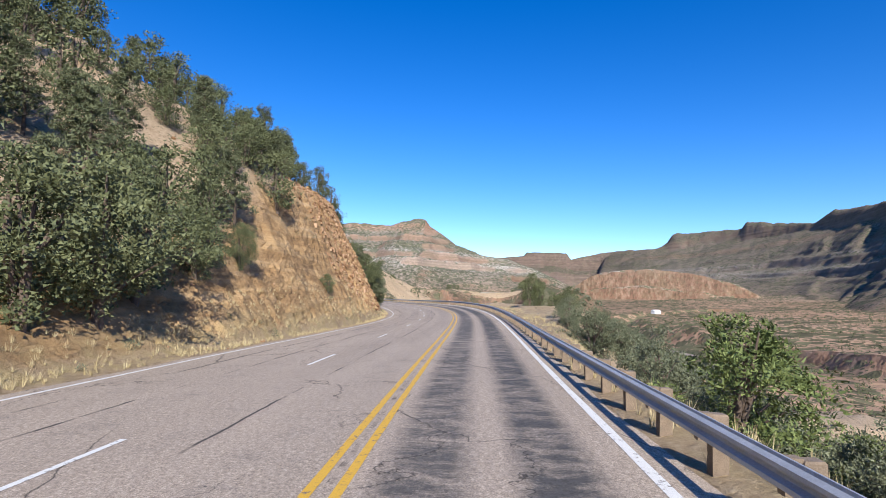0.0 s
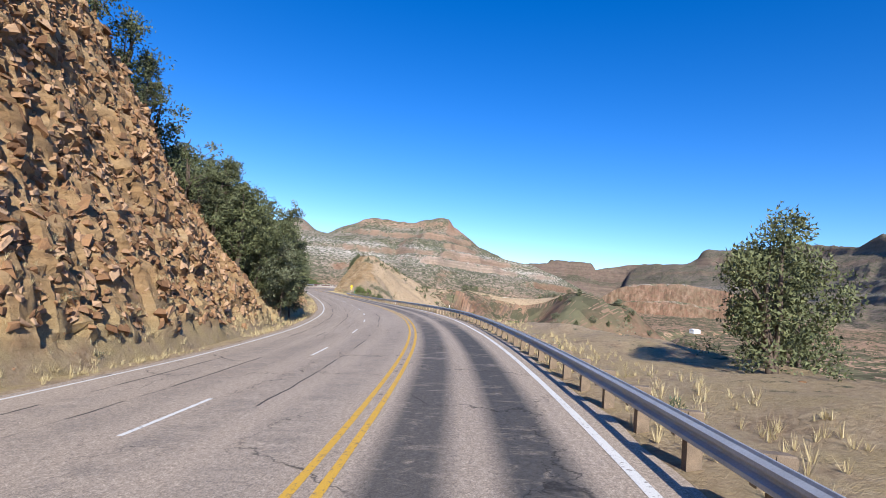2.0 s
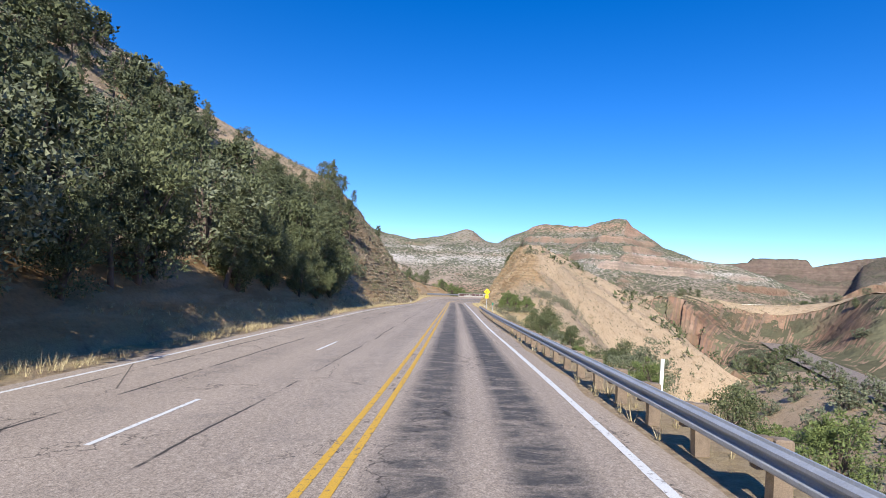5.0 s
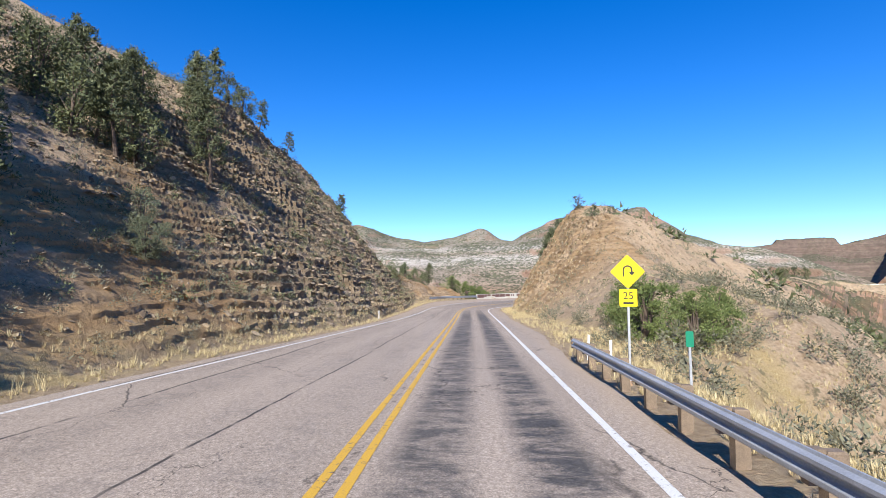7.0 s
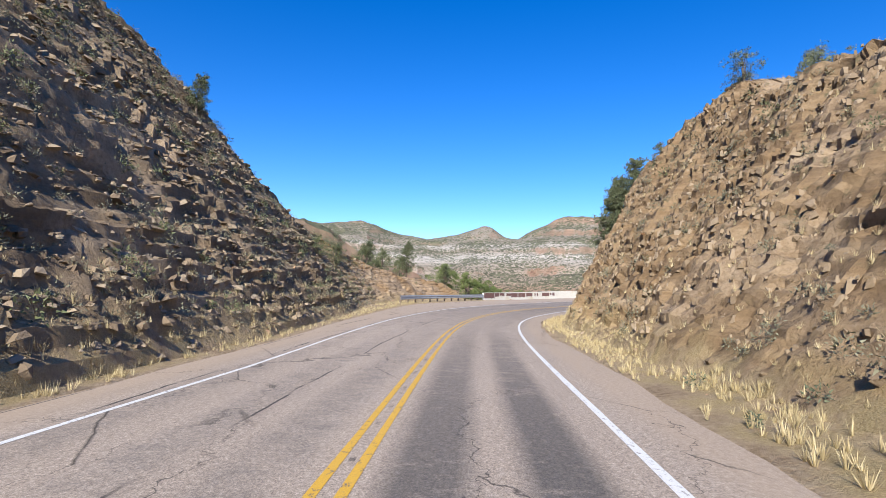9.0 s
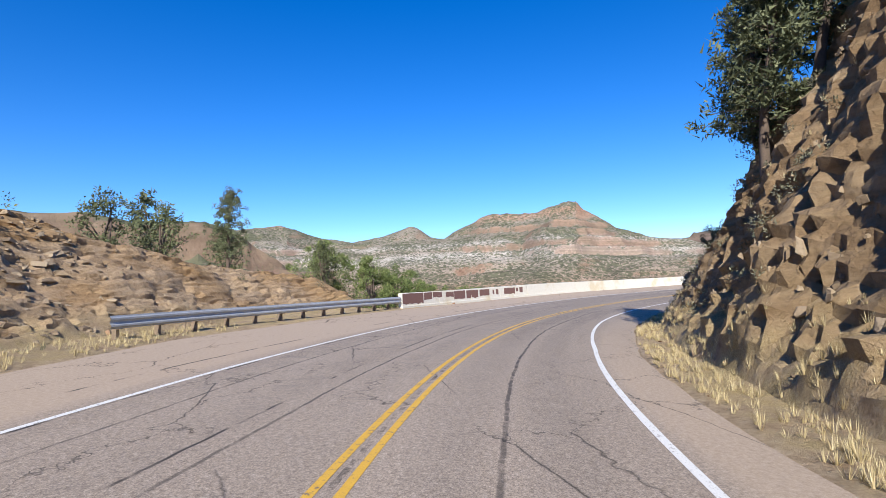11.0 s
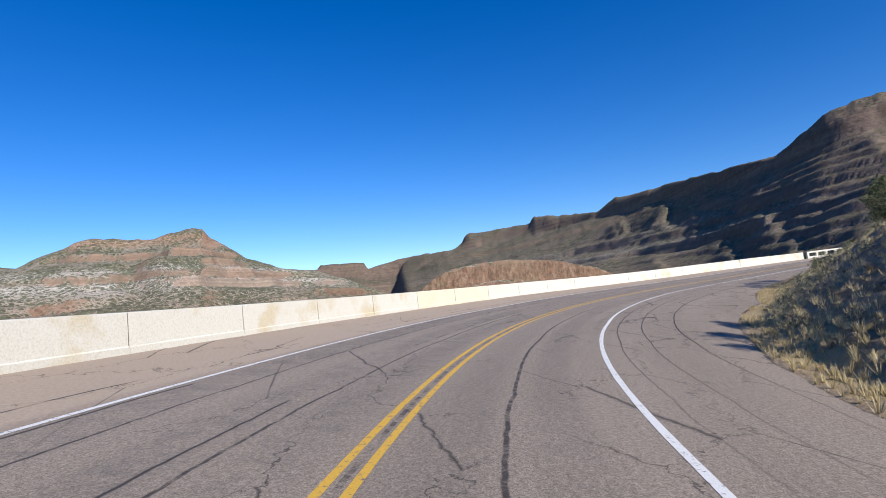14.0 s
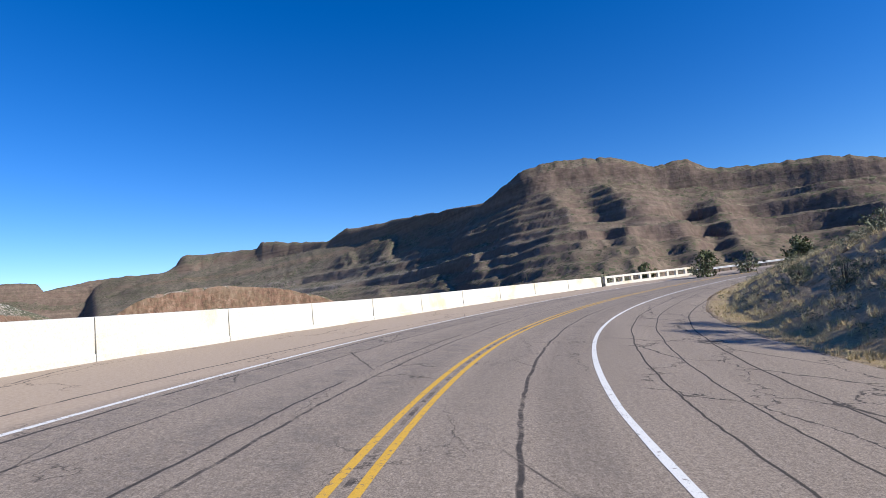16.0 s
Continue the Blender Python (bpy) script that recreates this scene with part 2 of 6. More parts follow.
def ground_material():
    """Soil, gravel, straw and rock, told apart by the masks that the ground carries."""
    mat, nodes, links, bsdf = material("ground")
    p = position(nodes)

    def mask(name):
        n = nodes.new("ShaderNodeAttribute")
        n.attribute_name = name
        return n.outputs["Fac"]

    large, middle, fine = noise_tex(nodes, links, p, 0.09), noise_tex(nodes, links, p, 0.7, 5), noise_tex(nodes, links, p, 6.0, 6, 0.7)
    grit = noise_tex(nodes, links, p, 22.0, 5, 0.75)
    strata = noise_tex(nodes, links, scaled(nodes, links, p, 0.12, 0.12, 1.3), 1.0, 5, 0.65, 0.4)
    soil = ramp(nodes, links, fine, [(0.25, (0.15, 0.10, 0.06)), (0.5, (0.285, 0.20, 0.118)), (0.75, (0.42, 0.315, 0.20))])
    pale = ramp(nodes, links, fine, [(0.25, (0.26, 0.18, 0.11)), (0.55, (0.475, 0.36, 0.24)), (0.8, (0.62, 0.50, 0.36))])
    earth = mix(nodes, links, ramp(nodes, links, middle, [(0.25, grey(0)), (0.48, grey(1))]), soil, pale)
    orange = ramp(nodes, links, strata, [(0.2, (0.20, 0.12, 0.062)), (0.42, (0.36, 0.225, 0.11)), (0.58, (0.47, 0.315, 0.165)), (0.8, (0.56, 0.42, 0.26))])
    brown = ramp(nodes, links, strata, [(0.2, (0.13, 0.09, 0.056)), (0.45, (0.235, 0.17, 0.105)), (0.62, (0.33, 0.25, 0.162)), (0.85, (0.45, 0.36, 0.25))])
    rock = mix(nodes, links, mask("brown"), orange, brown)
    rock = mix(nodes, links, 0.55, rock, ramp(nodes, links, fine, [(0.3, grey(0.5)), (0.55, grey(0.97)), (0.8, grey(1.0))]), "MULTIPLY")
    straw = ramp(nodes, links, grit, [(0.3, (0.24, 0.17, 0.08)), (0.55, (0.48, 0.37, 0.19)), (0.8, (0.64, 0.53, 0.32))])
    straw_fac = maths(nodes, links, "MULTIPLY", mask("straw"), ramp(nodes, links, middle, [(0.35, grey(0)), (0.6, grey(1))]))
    colour = mix(nodes, links, mask("rock"), earth, rock)
    colour = mix(nodes, links, straw_fac, colour, straw)
    scrub = ramp(nodes, links, noise_tex(nodes, links, p, 1.6, 4, 0.7), [(0.57, grey(0)), (0.66, grey(1))])
    colour = mix(nodes, links, maths(nodes, links, "MULTIPLY", scrub, mask("scrub")), colour, ramp(nodes, links, grit, [(0.3, (0.05, 0.055, 0.03)), (0.7, (0.15, 0.15, 0.085))]))
    links.new(mix(nodes, links, 0.35, colour, ramp(nodes, links, large, [(0.3, grey(0.65)), (0.7, grey(1))]), "MULTIPLY"), bsdf.inputs["Base Color"])
    bsdf.inputs["Roughness"].default_value = 0.95
    bsdf.inputs["Specular IOR Level"].default_value = 0.15
    height = maths(nodes, links, "ADD", maths(nodes, links, "MULTIPLY", fine, 0.5), maths(nodes, links, "MULTIPLY", middle, 0.5))
    wob = nodes.new("ShaderNodeVectorMath")
    wob.operation = "ADD"
    wobble = nodes.new("ShaderNodeTexNoise")
    wobble.inputs["Scale"].default_value, wobble.inputs["Detail"].default_value = 0.8, 3
    links.new(p, wobble.inputs["Vector"])
    links.new(p, wob.inputs[0])
    links.new(wobble.outputs["Color"], wob.inputs[1])
    for scale, amount in ((0.9, 0.5), (2.6, 0.35)):
        plates = nodes.new("ShaderNodeTexVoronoi")
        plates.feature = "SMOOTH_F1"
        plates.inputs["Smoothness"].default_value = 0.25
        plates.inputs["Scale"].default_value = scale
        links.new(wob.outputs[0], plates.inputs["Vector"])
        height = maths(nodes, links, "SUBTRACT", height, maths(nodes, links, "MULTIPLY", maths(nodes, links, "MULTIPLY", plates.outputs["Distance"], amount), mask("rock")))
    bump(nodes, links, bsdf, maths(nodes, links, "ADD", height, maths(nodes, links, "MULTIPLY", grit, 0.3)), 0.9, 0.25)
    return mat


def distance_material():
    """Canyon country far off: layered cliffs, pale talus and dark scrub."""
    mat, nodes, links, bsdf = material("canyon")
    geo = nodes.new("ShaderNodeNewGeometry")
    p = geo.outputs["Position"]
    sep, nor = nodes.new("ShaderNodeSeparateXYZ"), nodes.new("ShaderNodeSeparateXYZ")
    links.new(p, sep.inputs[0])
    links.new(geo.outputs["Normal"], nor.inputs[0])
    red = nodes.new("ShaderNodeAttribute")
    red.attribute_name = "red"
    wobble = noise_tex(nodes, links, p, 0.004, 5, 0.65)
    mid_n = noise_tex(nodes, links, p, 0.05, 6, 0.65)
    height = maths(nodes, links, "ADD", sep.outputs[2], maths(nodes, links, "MULTIPLY", maths(nodes, links, "SUBTRACT", wobble, 0.5), 45.0))
    level = maths(nodes, links, "DIVIDE", maths(nodes, links, "ADD", height, 40.0), 440.0)
    layer = noise_tex(nodes, links, scaled(nodes, links, p, 0.002, 0.002, 0.09), 1.0, 5, 0.7, 0.3)
    beds = ramp(nodes, links, level, [(0.0, (0.38, 0.255, 0.17)), (0.09, (0.40, 0.26, 0.17)), (0.16, (0.35, 0.27, 0.20)), (0.27, (0.37, 0.31, 0.245)), (0.35, (0.55, 0.50, 0.43)), (0.40, (0.36, 0.295, 0.23)),
                                      (0.46, (0.50, 0.45, 0.385)), (0.50, (0.30, 0.26, 0.205)), (0.68, (0.285, 0.245, 0.195)), (0.73, (0.40, 0.27, 0.20)), (0.77, (0.43, 0.28, 0.205)), (0.80, (0.30, 0.25, 0.20)), (1.0, (0.33, 0.265, 0.21))])
    streak = ramp(nodes, links, layer, [(0.3, grey(0.62)), (0.5, grey(0.95)), (0.7, grey(1.22))])
    cliff_warm = mix(nodes, links, 0.9, mix(nodes, links, 0.55, beds, (0.28, 0.145, 0.09)), streak, "MULTIPLY")
    cliff_grey = ramp(nodes, links, maths(nodes, links, "ADD", maths(nodes, links, "MULTIPLY", layer, 0.45), maths(nodes, links, "MULTIPLY", mid_n, 0.55)), [(0.28, (0.065, 0.048, 0.042)), (0.45, (0.12, 0.09, 0.075)), (0.6, (0.18, 0.135, 0.11)), (0.75, (0.26, 0.21, 0.17))])
    cliff = mix(nodes, links, red.outputs["Fac"], cliff_grey, cliff_warm)
    talus_warm = mix(nodes, links, 0.7, mix(nodes, links, 0.5, beds, streak, "MULTIPLY"), ramp(nodes, links, mid_n, [(0.3, grey(0.65)), (0.7, grey(1.2))]), "MULTIPLY")
    talus_grey = ramp(nodes, links, mid_n, [(0.3, (0.10, 0.078, 0.058)), (0.55, (0.168, 0.132, 0.098)), (0.75, (0.24, 0.195, 0.148))])
    talus = mix(nodes, links, red.outputs["Fac"], talus_grey, talus_warm)
    steep = ramp(nodes, links, maths(nodes, links, "ADD", nor.outputs[2], maths(nodes, links, "MULTIPLY", maths(nodes, links, "SUBTRACT", mid_n, 0.5), 0.4)), [(0.66, grey(1)), (0.86, grey(0))])
    ground = mix(nodes, links, steep, talus, cliff)
    # red rock of the lowest beds, where steep; shade in its fissures is coloured in
    low_beds = maths(nodes, links, "MULTIPLY", ramp(nodes, links, level, [(0.24, grey(1)), (0.31, grey(0))]), ramp(nodes, links, nor.outputs[2], [(0.62, grey(1)), (0.86, grey(0))]))
    shaded_low_rock = ramp(nodes, links, noise_tex(nodes, links, scaled(nodes, links, p, 0.12, 0.12, 0.03), 1.0, 4, 0.7), [(0.35, (0.10, 0.058, 0.042)), (0.5, (0.225, 0.13, 0.085)), (0.65, (0.34, 0.235, 0.165))])
    ground = mix(nodes, links, maths(nodes, links, "MULTIPLY", maths(nodes, links, "MULTIPLY", low_beds, red.outputs["Fac"]), 0.75), ground, shaded_low_rock)
    dots = nodes.new("ShaderNodeTexVoronoi")
    dots.inputs["Scale"].default_value = 0.10
    links.new(p, dots.inputs["Vector"])
    spots = nodes.new("ShaderNodeTexVoronoi")
    spots.inputs["Scale"].default_value = 0.27
    links.new(p, spots.inputs["Vector"])
    many = noise_tex(nodes, links, p, 0.006, 3)
    wooded = maths(nodes, links, "SUBTRACT", 1.0, maths(nodes, links, "MULTIPLY", maths(nodes, links, "ABSOLUTE", maths(nodes, links, "SUBTRACT", red.outputs["Fac"], 0.55)), 8.0))
    size = maths(nodes, links, "ADD", maths(nodes, links, "MULTIPLY", maths(nodes, links, "MULTIPLY", many, 0.98), maths(nodes, links, "ADD", 0.66, maths(nodes, links, "MULTIPLY", red.outputs["Fac"], 0.34))), maths(nodes, links, "MULTIPLY", maths(nodes, links, "MAXIMUM", wooded, 0.0), 0.45))
    bush = maths(nodes, links, "LESS_THAN", dots.outputs["Distance"], size)
    shrub = maths(nodes, links, "LESS_THAN", spots.outputs["Distance"], maths(nodes, links, "MULTIPLY", size, 0.85))
    green = maths(nodes, links, "MAXIMUM", bush, shrub)
    green = maths(nodes, links, "MULTIPLY", green, ramp(nodes, links, steep, [(0.3, grey(1)), (0.9, grey(0.35))]))
    leaf = ramp(nodes, links, dots.outputs["Color"], [(0.2, (0.055, 0.066, 0.04)), (0.8, (0.125, 0.13, 0.075))])
    colour = mix(nodes, links, maths(nodes, links, "MULTIPLY", green, 0.85), ground, leaf)
    links.new(colour, bsdf.inputs["Base Color"])
    bsdf.inputs["Roughness"].default_value = 1.0
    bsdf.inputs["Specular IOR Level"].default_value = 0.0
    bump(nodes, links, bsdf, maths(nodes, links, "ADD", mid_n, maths(nodes, links, "MULTIPLY", green, 0.3)), 0.75, 6.0)
    return mat


GROUND, CANYON = ground_material(), distance_material()

# ---- lie of the land beside the road ----
# station: height of the cut face, its slope, slope above it, width of verge before it
LEFT_CUT = np.array([
    (-60, 5, 0.8, 0.55, 1.6), (22, 4, 0.85, 0.75, 1.6), (33, 6, 1.3, 0.8, 1.2), (42, 9, 1.7, 0.75, 1.0), (54, 14, 2.0, 0.6, 0.9), (62, 16, 2.1, 0.5, 0.9), (86, 16.5, 2.1, 0.45, 0.9), (99, 9, 1.3, 0.5, 1.2),
    (116, 3, 0.8, 0.42, 1.8), (124, 7, 1.9, 0.38, 1.2), (134, 5.5, 1.7, 0.38, 1.2), (143, 3, 0.9, 0.4, 1.8), (190, 4, 0.9, 0.48, 1.8), (213, 5, 0.8, 0.72, 1.8),
    (233, 8, 0.9, 0.75, 1.6), (249, 18, 1.1, 0.65, 1.2), (264, 25, 1.25, 0.5, 0.9), (290, 27, 1.3, 0.4, 0.9), (302, 22, 1.25, 0.3, 1.2), (312, 13, 1.1, 0.2, 2.4), (322, 6.5, 1.0, 0.12, 3.6), (332, 4.2, 1.0, 0.06, 3.6), (346, 2.6, 0.8, 0.0, 4.0), (354, 1.5, 0.4, 0.0, 9.0), (600, 1, 0.4, 0.0, 9.0)])
RIGHT_CUT = np.array([
    (190, 0.0, 0.3, 0.0, 2.0), (225, 0.3, 0.3, 0, 9), (240, 4.5, 0.42, -0.5, 4.2), (255, 7, 0.5, -0.5, 2.6), (265, 10, 0.75, -0.5, 2.6), (272, 11, 1.0, -0.5, 2.3), (281, 14.5, 1.25, -0.5, 2.0),
    (300, 17, 1.6, -0.5, 2.0), (325, 15.5, 2.0, -0.4, 1.8), (335, 12, 2.0, -0.3, 1.5), (343, 6.0, 1.3, 0.0, 1.2), (356, 4.8, 0.8, 0.05, 1.0), (376, 5.0, 0.75, 0.05, 1.1), (392, 5.2, 0.72, 0.05, 1.2), (410, 5.2, 0.72, 0.05, 1.2), (426, 5.4, 0.68, 0.0, 1.3),
    (440, 5.4, 0.55, -0.05, 1.5), (470, 6, 0.6, -0.1, 1.5), (600, 5, 0.5, -0.1, 1.5)])
RIGHT_FLAT = [(-60, 1.0), (20, 1.6), (38, 3), (50, 7.5), (84, 7.5), (98, 3), (110, 1.8), (150, 1.4), (190, 1.6), (225, 2.5), (248, 30), (600, 30)]
FLOOR = -30.0


def beside(s, d, full=True):
    """Height of the land at stations and offsets, with masks of bare rock, brown rock, straw and scrub."""
    s, d = np.asarray(s, float), np.asarray(d, float)
    left = d > 0
    x = np.where(left, d - lerp_table(LEFT_EDGE, s), -d - lerp_table(RIGHT_EDGE, s))
    rough = fbm(s * 0.06, d * 0.06, 4, 3)
    hf, k, ku, v = (np.where(left, np.interp(s, LEFT_CUT[:, 0], LEFT_CUT[:, i]), np.interp(s, RIGHT_CUT[:, 0], RIGHT_CUT[:, i])) for i in (1, 2, 3, 4))
    hf = np.maximum(hf * (1 + 0.16 * fbm(s * 0.09, d * 0.0, 3, 8)), 0.02)
    e = x - v - 0.9 * fbm(s * 0.12, d * 0.05, 3, 11) * smooth(0.5, 4, x)
    zf = np.clip(e, 0, None) * np.hypot(1, k)
    on_face = smooth(0.0, 0.8, e) * smooth(0.3, 0.8, k)
    rugged = np.where(left, np.interp(s, [10, 25, 108, 122, 138, 146, 215, 232, 245], [0.5, 1.0, 1.0, 1.0, 1.0, 0.3, 0.25, 0.35, 0.85]), np.interp(s, [250, 262, 275, 290, 335, 345, 385, 415], [0.1, 0.3, 0.8, 1.1, 1.1, 0.8, 0.7, 0.3]))
    crest = hf / np.maximum(k, 0.05)
    over = np.clip(e - crest, 0, None)
    up = np.clip(e, 0, crest) * k + np.where(ku >= 0, over * ku - np.where(left, 0, np.maximum(over - 9, 0) * (ku + 0.45)), np.maximum(over - 5, 0) * ku)
    up = up + smooth(0, 3, over) * rough * 1.2
    # falling away to the canyon
    flat = lerp_table(RIGHT_FLAT, s)
    fall_right = -np.clip(x - flat - rough, 0, None) * 0.62 * (1 - smooth(222, 256, s))
    fall_right = fall_right - np.clip(-d - 16, 0, None) * 0.8 * smooth(226, 240, s) * (1 - smooth(262, 290, s))
    fall_left = -np.clip(x - 1.2, 0, None) * 0.75 * smooth(345, 362, s) - np.clip(x - 16 - rough * 4, 0, None) * 0.7 * smooth(318, 334, s) * (1 - smooth(345, 362, s))
    far_knoll = np.where(left, 0, np.minimum(up, 40))
    z = np.where(left, np.where(s > 345, up * (1 - smooth(345, 356, s)), up) + fall_left, far_knoll + fall_right)
    z = np.maximum(z, FLOOR + 8 + 4 * rough)
    z = np.minimum(z, 75 + 8 * rough)
    z = z + smooth(0.6, 3, x) * (0.12 * fbm(s * 0.5, d * 0.5, 3, 31) + 0.05 * fbm(s * 2.1, d * 2.1, 2, 32))
    zr = np.interp(s, RS, RZ)
    base = zr + (road_z(s, d) - zr) * (1 - smooth(14, 40, np.abs(d)))
    z = np.where(x > 0, z - 0.05, np.where(x > -0.5, -0.1 - 0.2 * smooth(0, -0.5, x), -0.5)) + base
    rock = on_face * smooth(0.45, 0.9, k) * smooth(crest + 2.5, crest - 0.5, e) * (1 - 0.75 * smooth(0.1, 0.5, fbm(s * 0.15, zf * 0.2, 3, 41)) * (rugged < 0.95))
    brown = np.where(left, smooth(230, 246, s) * (1 - smooth(310, 324, s)), smooth(255, 280, s) * 0.6 + smooth(325, 340, s) * 0.2)
    straw = smooth(0.1, 0.5, x) * smooth(v + 1.6, v + 0.2, x) * np.where(left, 1, np.where(s < 225, 0.7, 1))
    pull_out = np.where(left, 0, smooth(42, 52, s) * (1 - smooth(84, 94, s)) * smooth(11, 7, x))
    scrub = smooth(0.5, 3, over) + np.where(left, 0, smooth(3, 8, x) * 0.7 * (1 - 0.9 * pull_out))
    straw = np.maximum(straw, 0.6 * pull_out)
    if not full:
        return z
    return z, np.clip(rock, 0, 1), brown, np.clip(straw, 0, 1), np.clip(scrub, 0, 1), on_face * rugged * (0.3 + 0.7 * smooth(crest + 3, crest, e)), k, zf


# ---- canyon country: bearings in degrees clockwise from +y about the middle of the road, distance and height of the crest ----
CX, CY = -20.0, 250.0
MESA = np.array([(-60, 2300, 280), (-45, 2300, 290), (-35.9, 2250, 267), (-32, 2250, 287), (-28.7, 2250, 241), (-24.9, 2250, 215), (-21.8, 2240, 230), (-18.9, 2235, 271), (-18.3, 2235, 268), (-16.7, 2235, 225), (-15.4, 2235, 215), (-14.1, 2230, 245),
                 (-11.2, 2200, 293), (-10.6, 2200, 302), (-5.8, 2200, 298), (-5.0, 2200, 311), (-2.5, 2190, 333), (-1.7, 2190, 331), (-1.0, 2190, 298), (2, 2190, 222), (5.3, 2190, 174), (8.3, 2200, 160), (11.5, 2200, 118), (14, 2200, 75), (16, 2200, 40), (20, 2100, -30)])
FAR_MESA = np.array([(3, 4540, 150), (5.4, 4540, 320), (9.3, 4540, 345), (9.7, 4540, 381), (14.0, 4540, 378), (14.4, 4540, 325), (17.6, 4540, 380), (19.2, 4550, 400), (24, 4550, 425), (26, 4500, 300)])
RIM = np.array([(16, 4500, 200), (18.5, 4500, 360), (20, 4490, 398), (23.3, 4480, 408), (24.3, 4450, 455), (24.8, 4420, 522), (27.2, 4200, 503), (31.4, 3810, 482), (31.8, 3780, 522), (34.3, 3500, 470), (37.9, 3110, 410), (39.6, 2930, 448), (41.4, 2700, 417), (44.2, 2330, 380), (46.4, 2010, 336), (49.7, 1660, 288),
                (51.6, 1480, 262), (53.2, 1420, 280), (55, 1400, 310), (57.5, 1400, 327), (61.7, 1410, 335), (65, 1400, 320), (68.1, 1400, 289), (70.7, 1390, 297), (72.5, 1390, 267), (77.5, 1380, 251), (81.5, 1360, 245), (85.8, 1350, 216), (90, 1340, 205),
                (110, 1500, 230), (150, 1500, 240), (190, 1600, 230), (250, 1500, 260), (299, 2300, 280)])
BLOCK = np.array([(15.0, 1280, -28), (17.6, 1280, 34), (19.2, 1280, 58), (20.8, 1285, 72), (23, 1285, 78), (25.6, 1285, 80), (30, 1290, 74), (31.5, 1290, 66), (34.8, 1300, 46), (36.8, 1310, 20), (39, 1310, -25)])
PILLARS = np.array([(-41, 505, -20), (-39, 505, 18), (-37.4, 500, 23), (-32.7, 500, 24), (-29.5, 498, 21), (-28, 495, 16), (-26.7, 490, 6), (-25.5, 480, -25)])
BENCH = np.array([(-14, 420, -30), (-9, 410, -10), (-2, 390, -4), (5, 365, 0), (12, 340, 0), (21, 335, -4), (30, 335, -8), (34, 335, -18), (38, 335, -30)])
GREEN_HILL = np.array([(-75, 690, 95), (-60, 680, 92), (-47.7, 670, 89), (-44.6, 670, 81), (-42, 670, 83), (-38.9, 670, 83), (-36.4, 670, 73), (-34.9, 670, 58), (-32.9, 670, 43), (-31, 670, 25), (-27, 660, -30)])


def terrace(z, step, sharp):
    q = z / step
    f = q - np.floor(q)
    return (np.floor(q) + (1 - sharp) * f + sharp * smooth(0.62, 0.92, f)) * step


def ridge(bearing, r, crest, start, power, step, sharp, spur, seed, cap=0.0, rough=9.0, carved=0.15, blend=1.0):
    """Height of one ridge: from its foot at start times the crest's distance, by talus and ledges, up to a cliff at the crest."""
    b = np.where(bearing < -75, bearing + 360, bearing)
    rc, zc = np.interp(b, crest[:, 0], crest[:, 1]), np.interp(b, crest[:, 0], crest[:, 2])
    around = [b + q for q in np.linspace(-blend, blend, 9)]
    even = np.mean([np.interp(q, crest[:, 0], crest[:, 1]) for q in around], 0)
    broad = even * np.mean([np.interp(q, crest[:, 0], crest[:, 2] / crest[:, 1]) for q in around], 0)
    rc, zc = even, zc * even / rc
    zc = zc + np.maximum(zc, 0) * 0.014 * fbm(b * 1.9, b * 0, 3, seed + 1)
    x, y = np.sin(np.radians(bearing)) * r, np.cos(np.radians(bearing)) * r
    along = np.radians(b) * rc
    bend = 0.6 * fbm(x / 400, y / 400, 3, seed + 3)
    gully = 0.6 - 2.2 * np.abs(fbm(along / spur + bend, r / (spur * 4.5), 3, seed + 2)) + 0.2 * fbm(x / 160, y / 160, 4, seed + 4)
    u = (r / rc - start) / (1 - start)
    u = u + (carved * gully - 0.3 * carved) * smooth(1.04, 0.84, r / rc) * smooth(0.0, 0.14, u)
    t = np.clip(u, 0, 1)
    rag = fbm(along / 420 + 0.3 * bend, r / 900, 6, seed + 9)
    edge, lower = 0.90 + 0.07 * rag, 0.70 + 0.10 * fbm(along / 300 + bend, r / 700, 6, seed + 10)
    share = 0.62 + 0.3 * fbm(along / 600, along * 0, 3, seed + 12)
    rise = (1 - cap) * np.clip(t / 0.97, 0, 1) ** power + cap * (share * smooth(edge - 0.02, edge + 0.02, t) + (1 - share) * smooth(lower - 0.03, lower + 0.03, t))
    z = FLOOR + (broad - FLOOR) * rise + (zc - broad) * smooth(0.84, 0.98, t)
    wave = 14 * fbm(x / 500, y / 500, 3, seed + 5)
    hard = sharp * smooth(-0.1, 0.3, fbm(along / 420, z / 60, 3, seed + 6)) * smooth(0.2, 0.5, t) * smooth(0.96, 0.84, t)
    z = np.where(zc > FLOOR + 6, terrace(z + wave, step, hard) - wave, z)
    z = np.where(zc > FLOOR + 6, terrace(z + 0.6 * wave, step * 0.37, 0.6 * sharp * smooth(0.15, 0.4, t) * smooth(0.96, 0.84, t)) - 0.6 * wave, z)
    z = z + rough * fbm(x / 70, y / 70, 4, seed + 8) * smooth(0.03, 0.3, t) * smooth(0.97, 0.75, t)
    z = z + 0.6 * rough * fbm(x / 26, y / 26, 3, seed + 14) * smooth(0.35, 0.6, t) * smooth(0.98, 0.9, t)
    z = np.minimum(z, zc)
    z = z - np.clip(r / rc - 1.02, 0, None) * rc * 0.12
    ends = smooth(crest[0, 0], crest[0, 0] + 2, b) * smooth(crest[-1, 0], crest[-1, 0] - 2, b)
    return FLOOR + (z - FLOOR) * ends


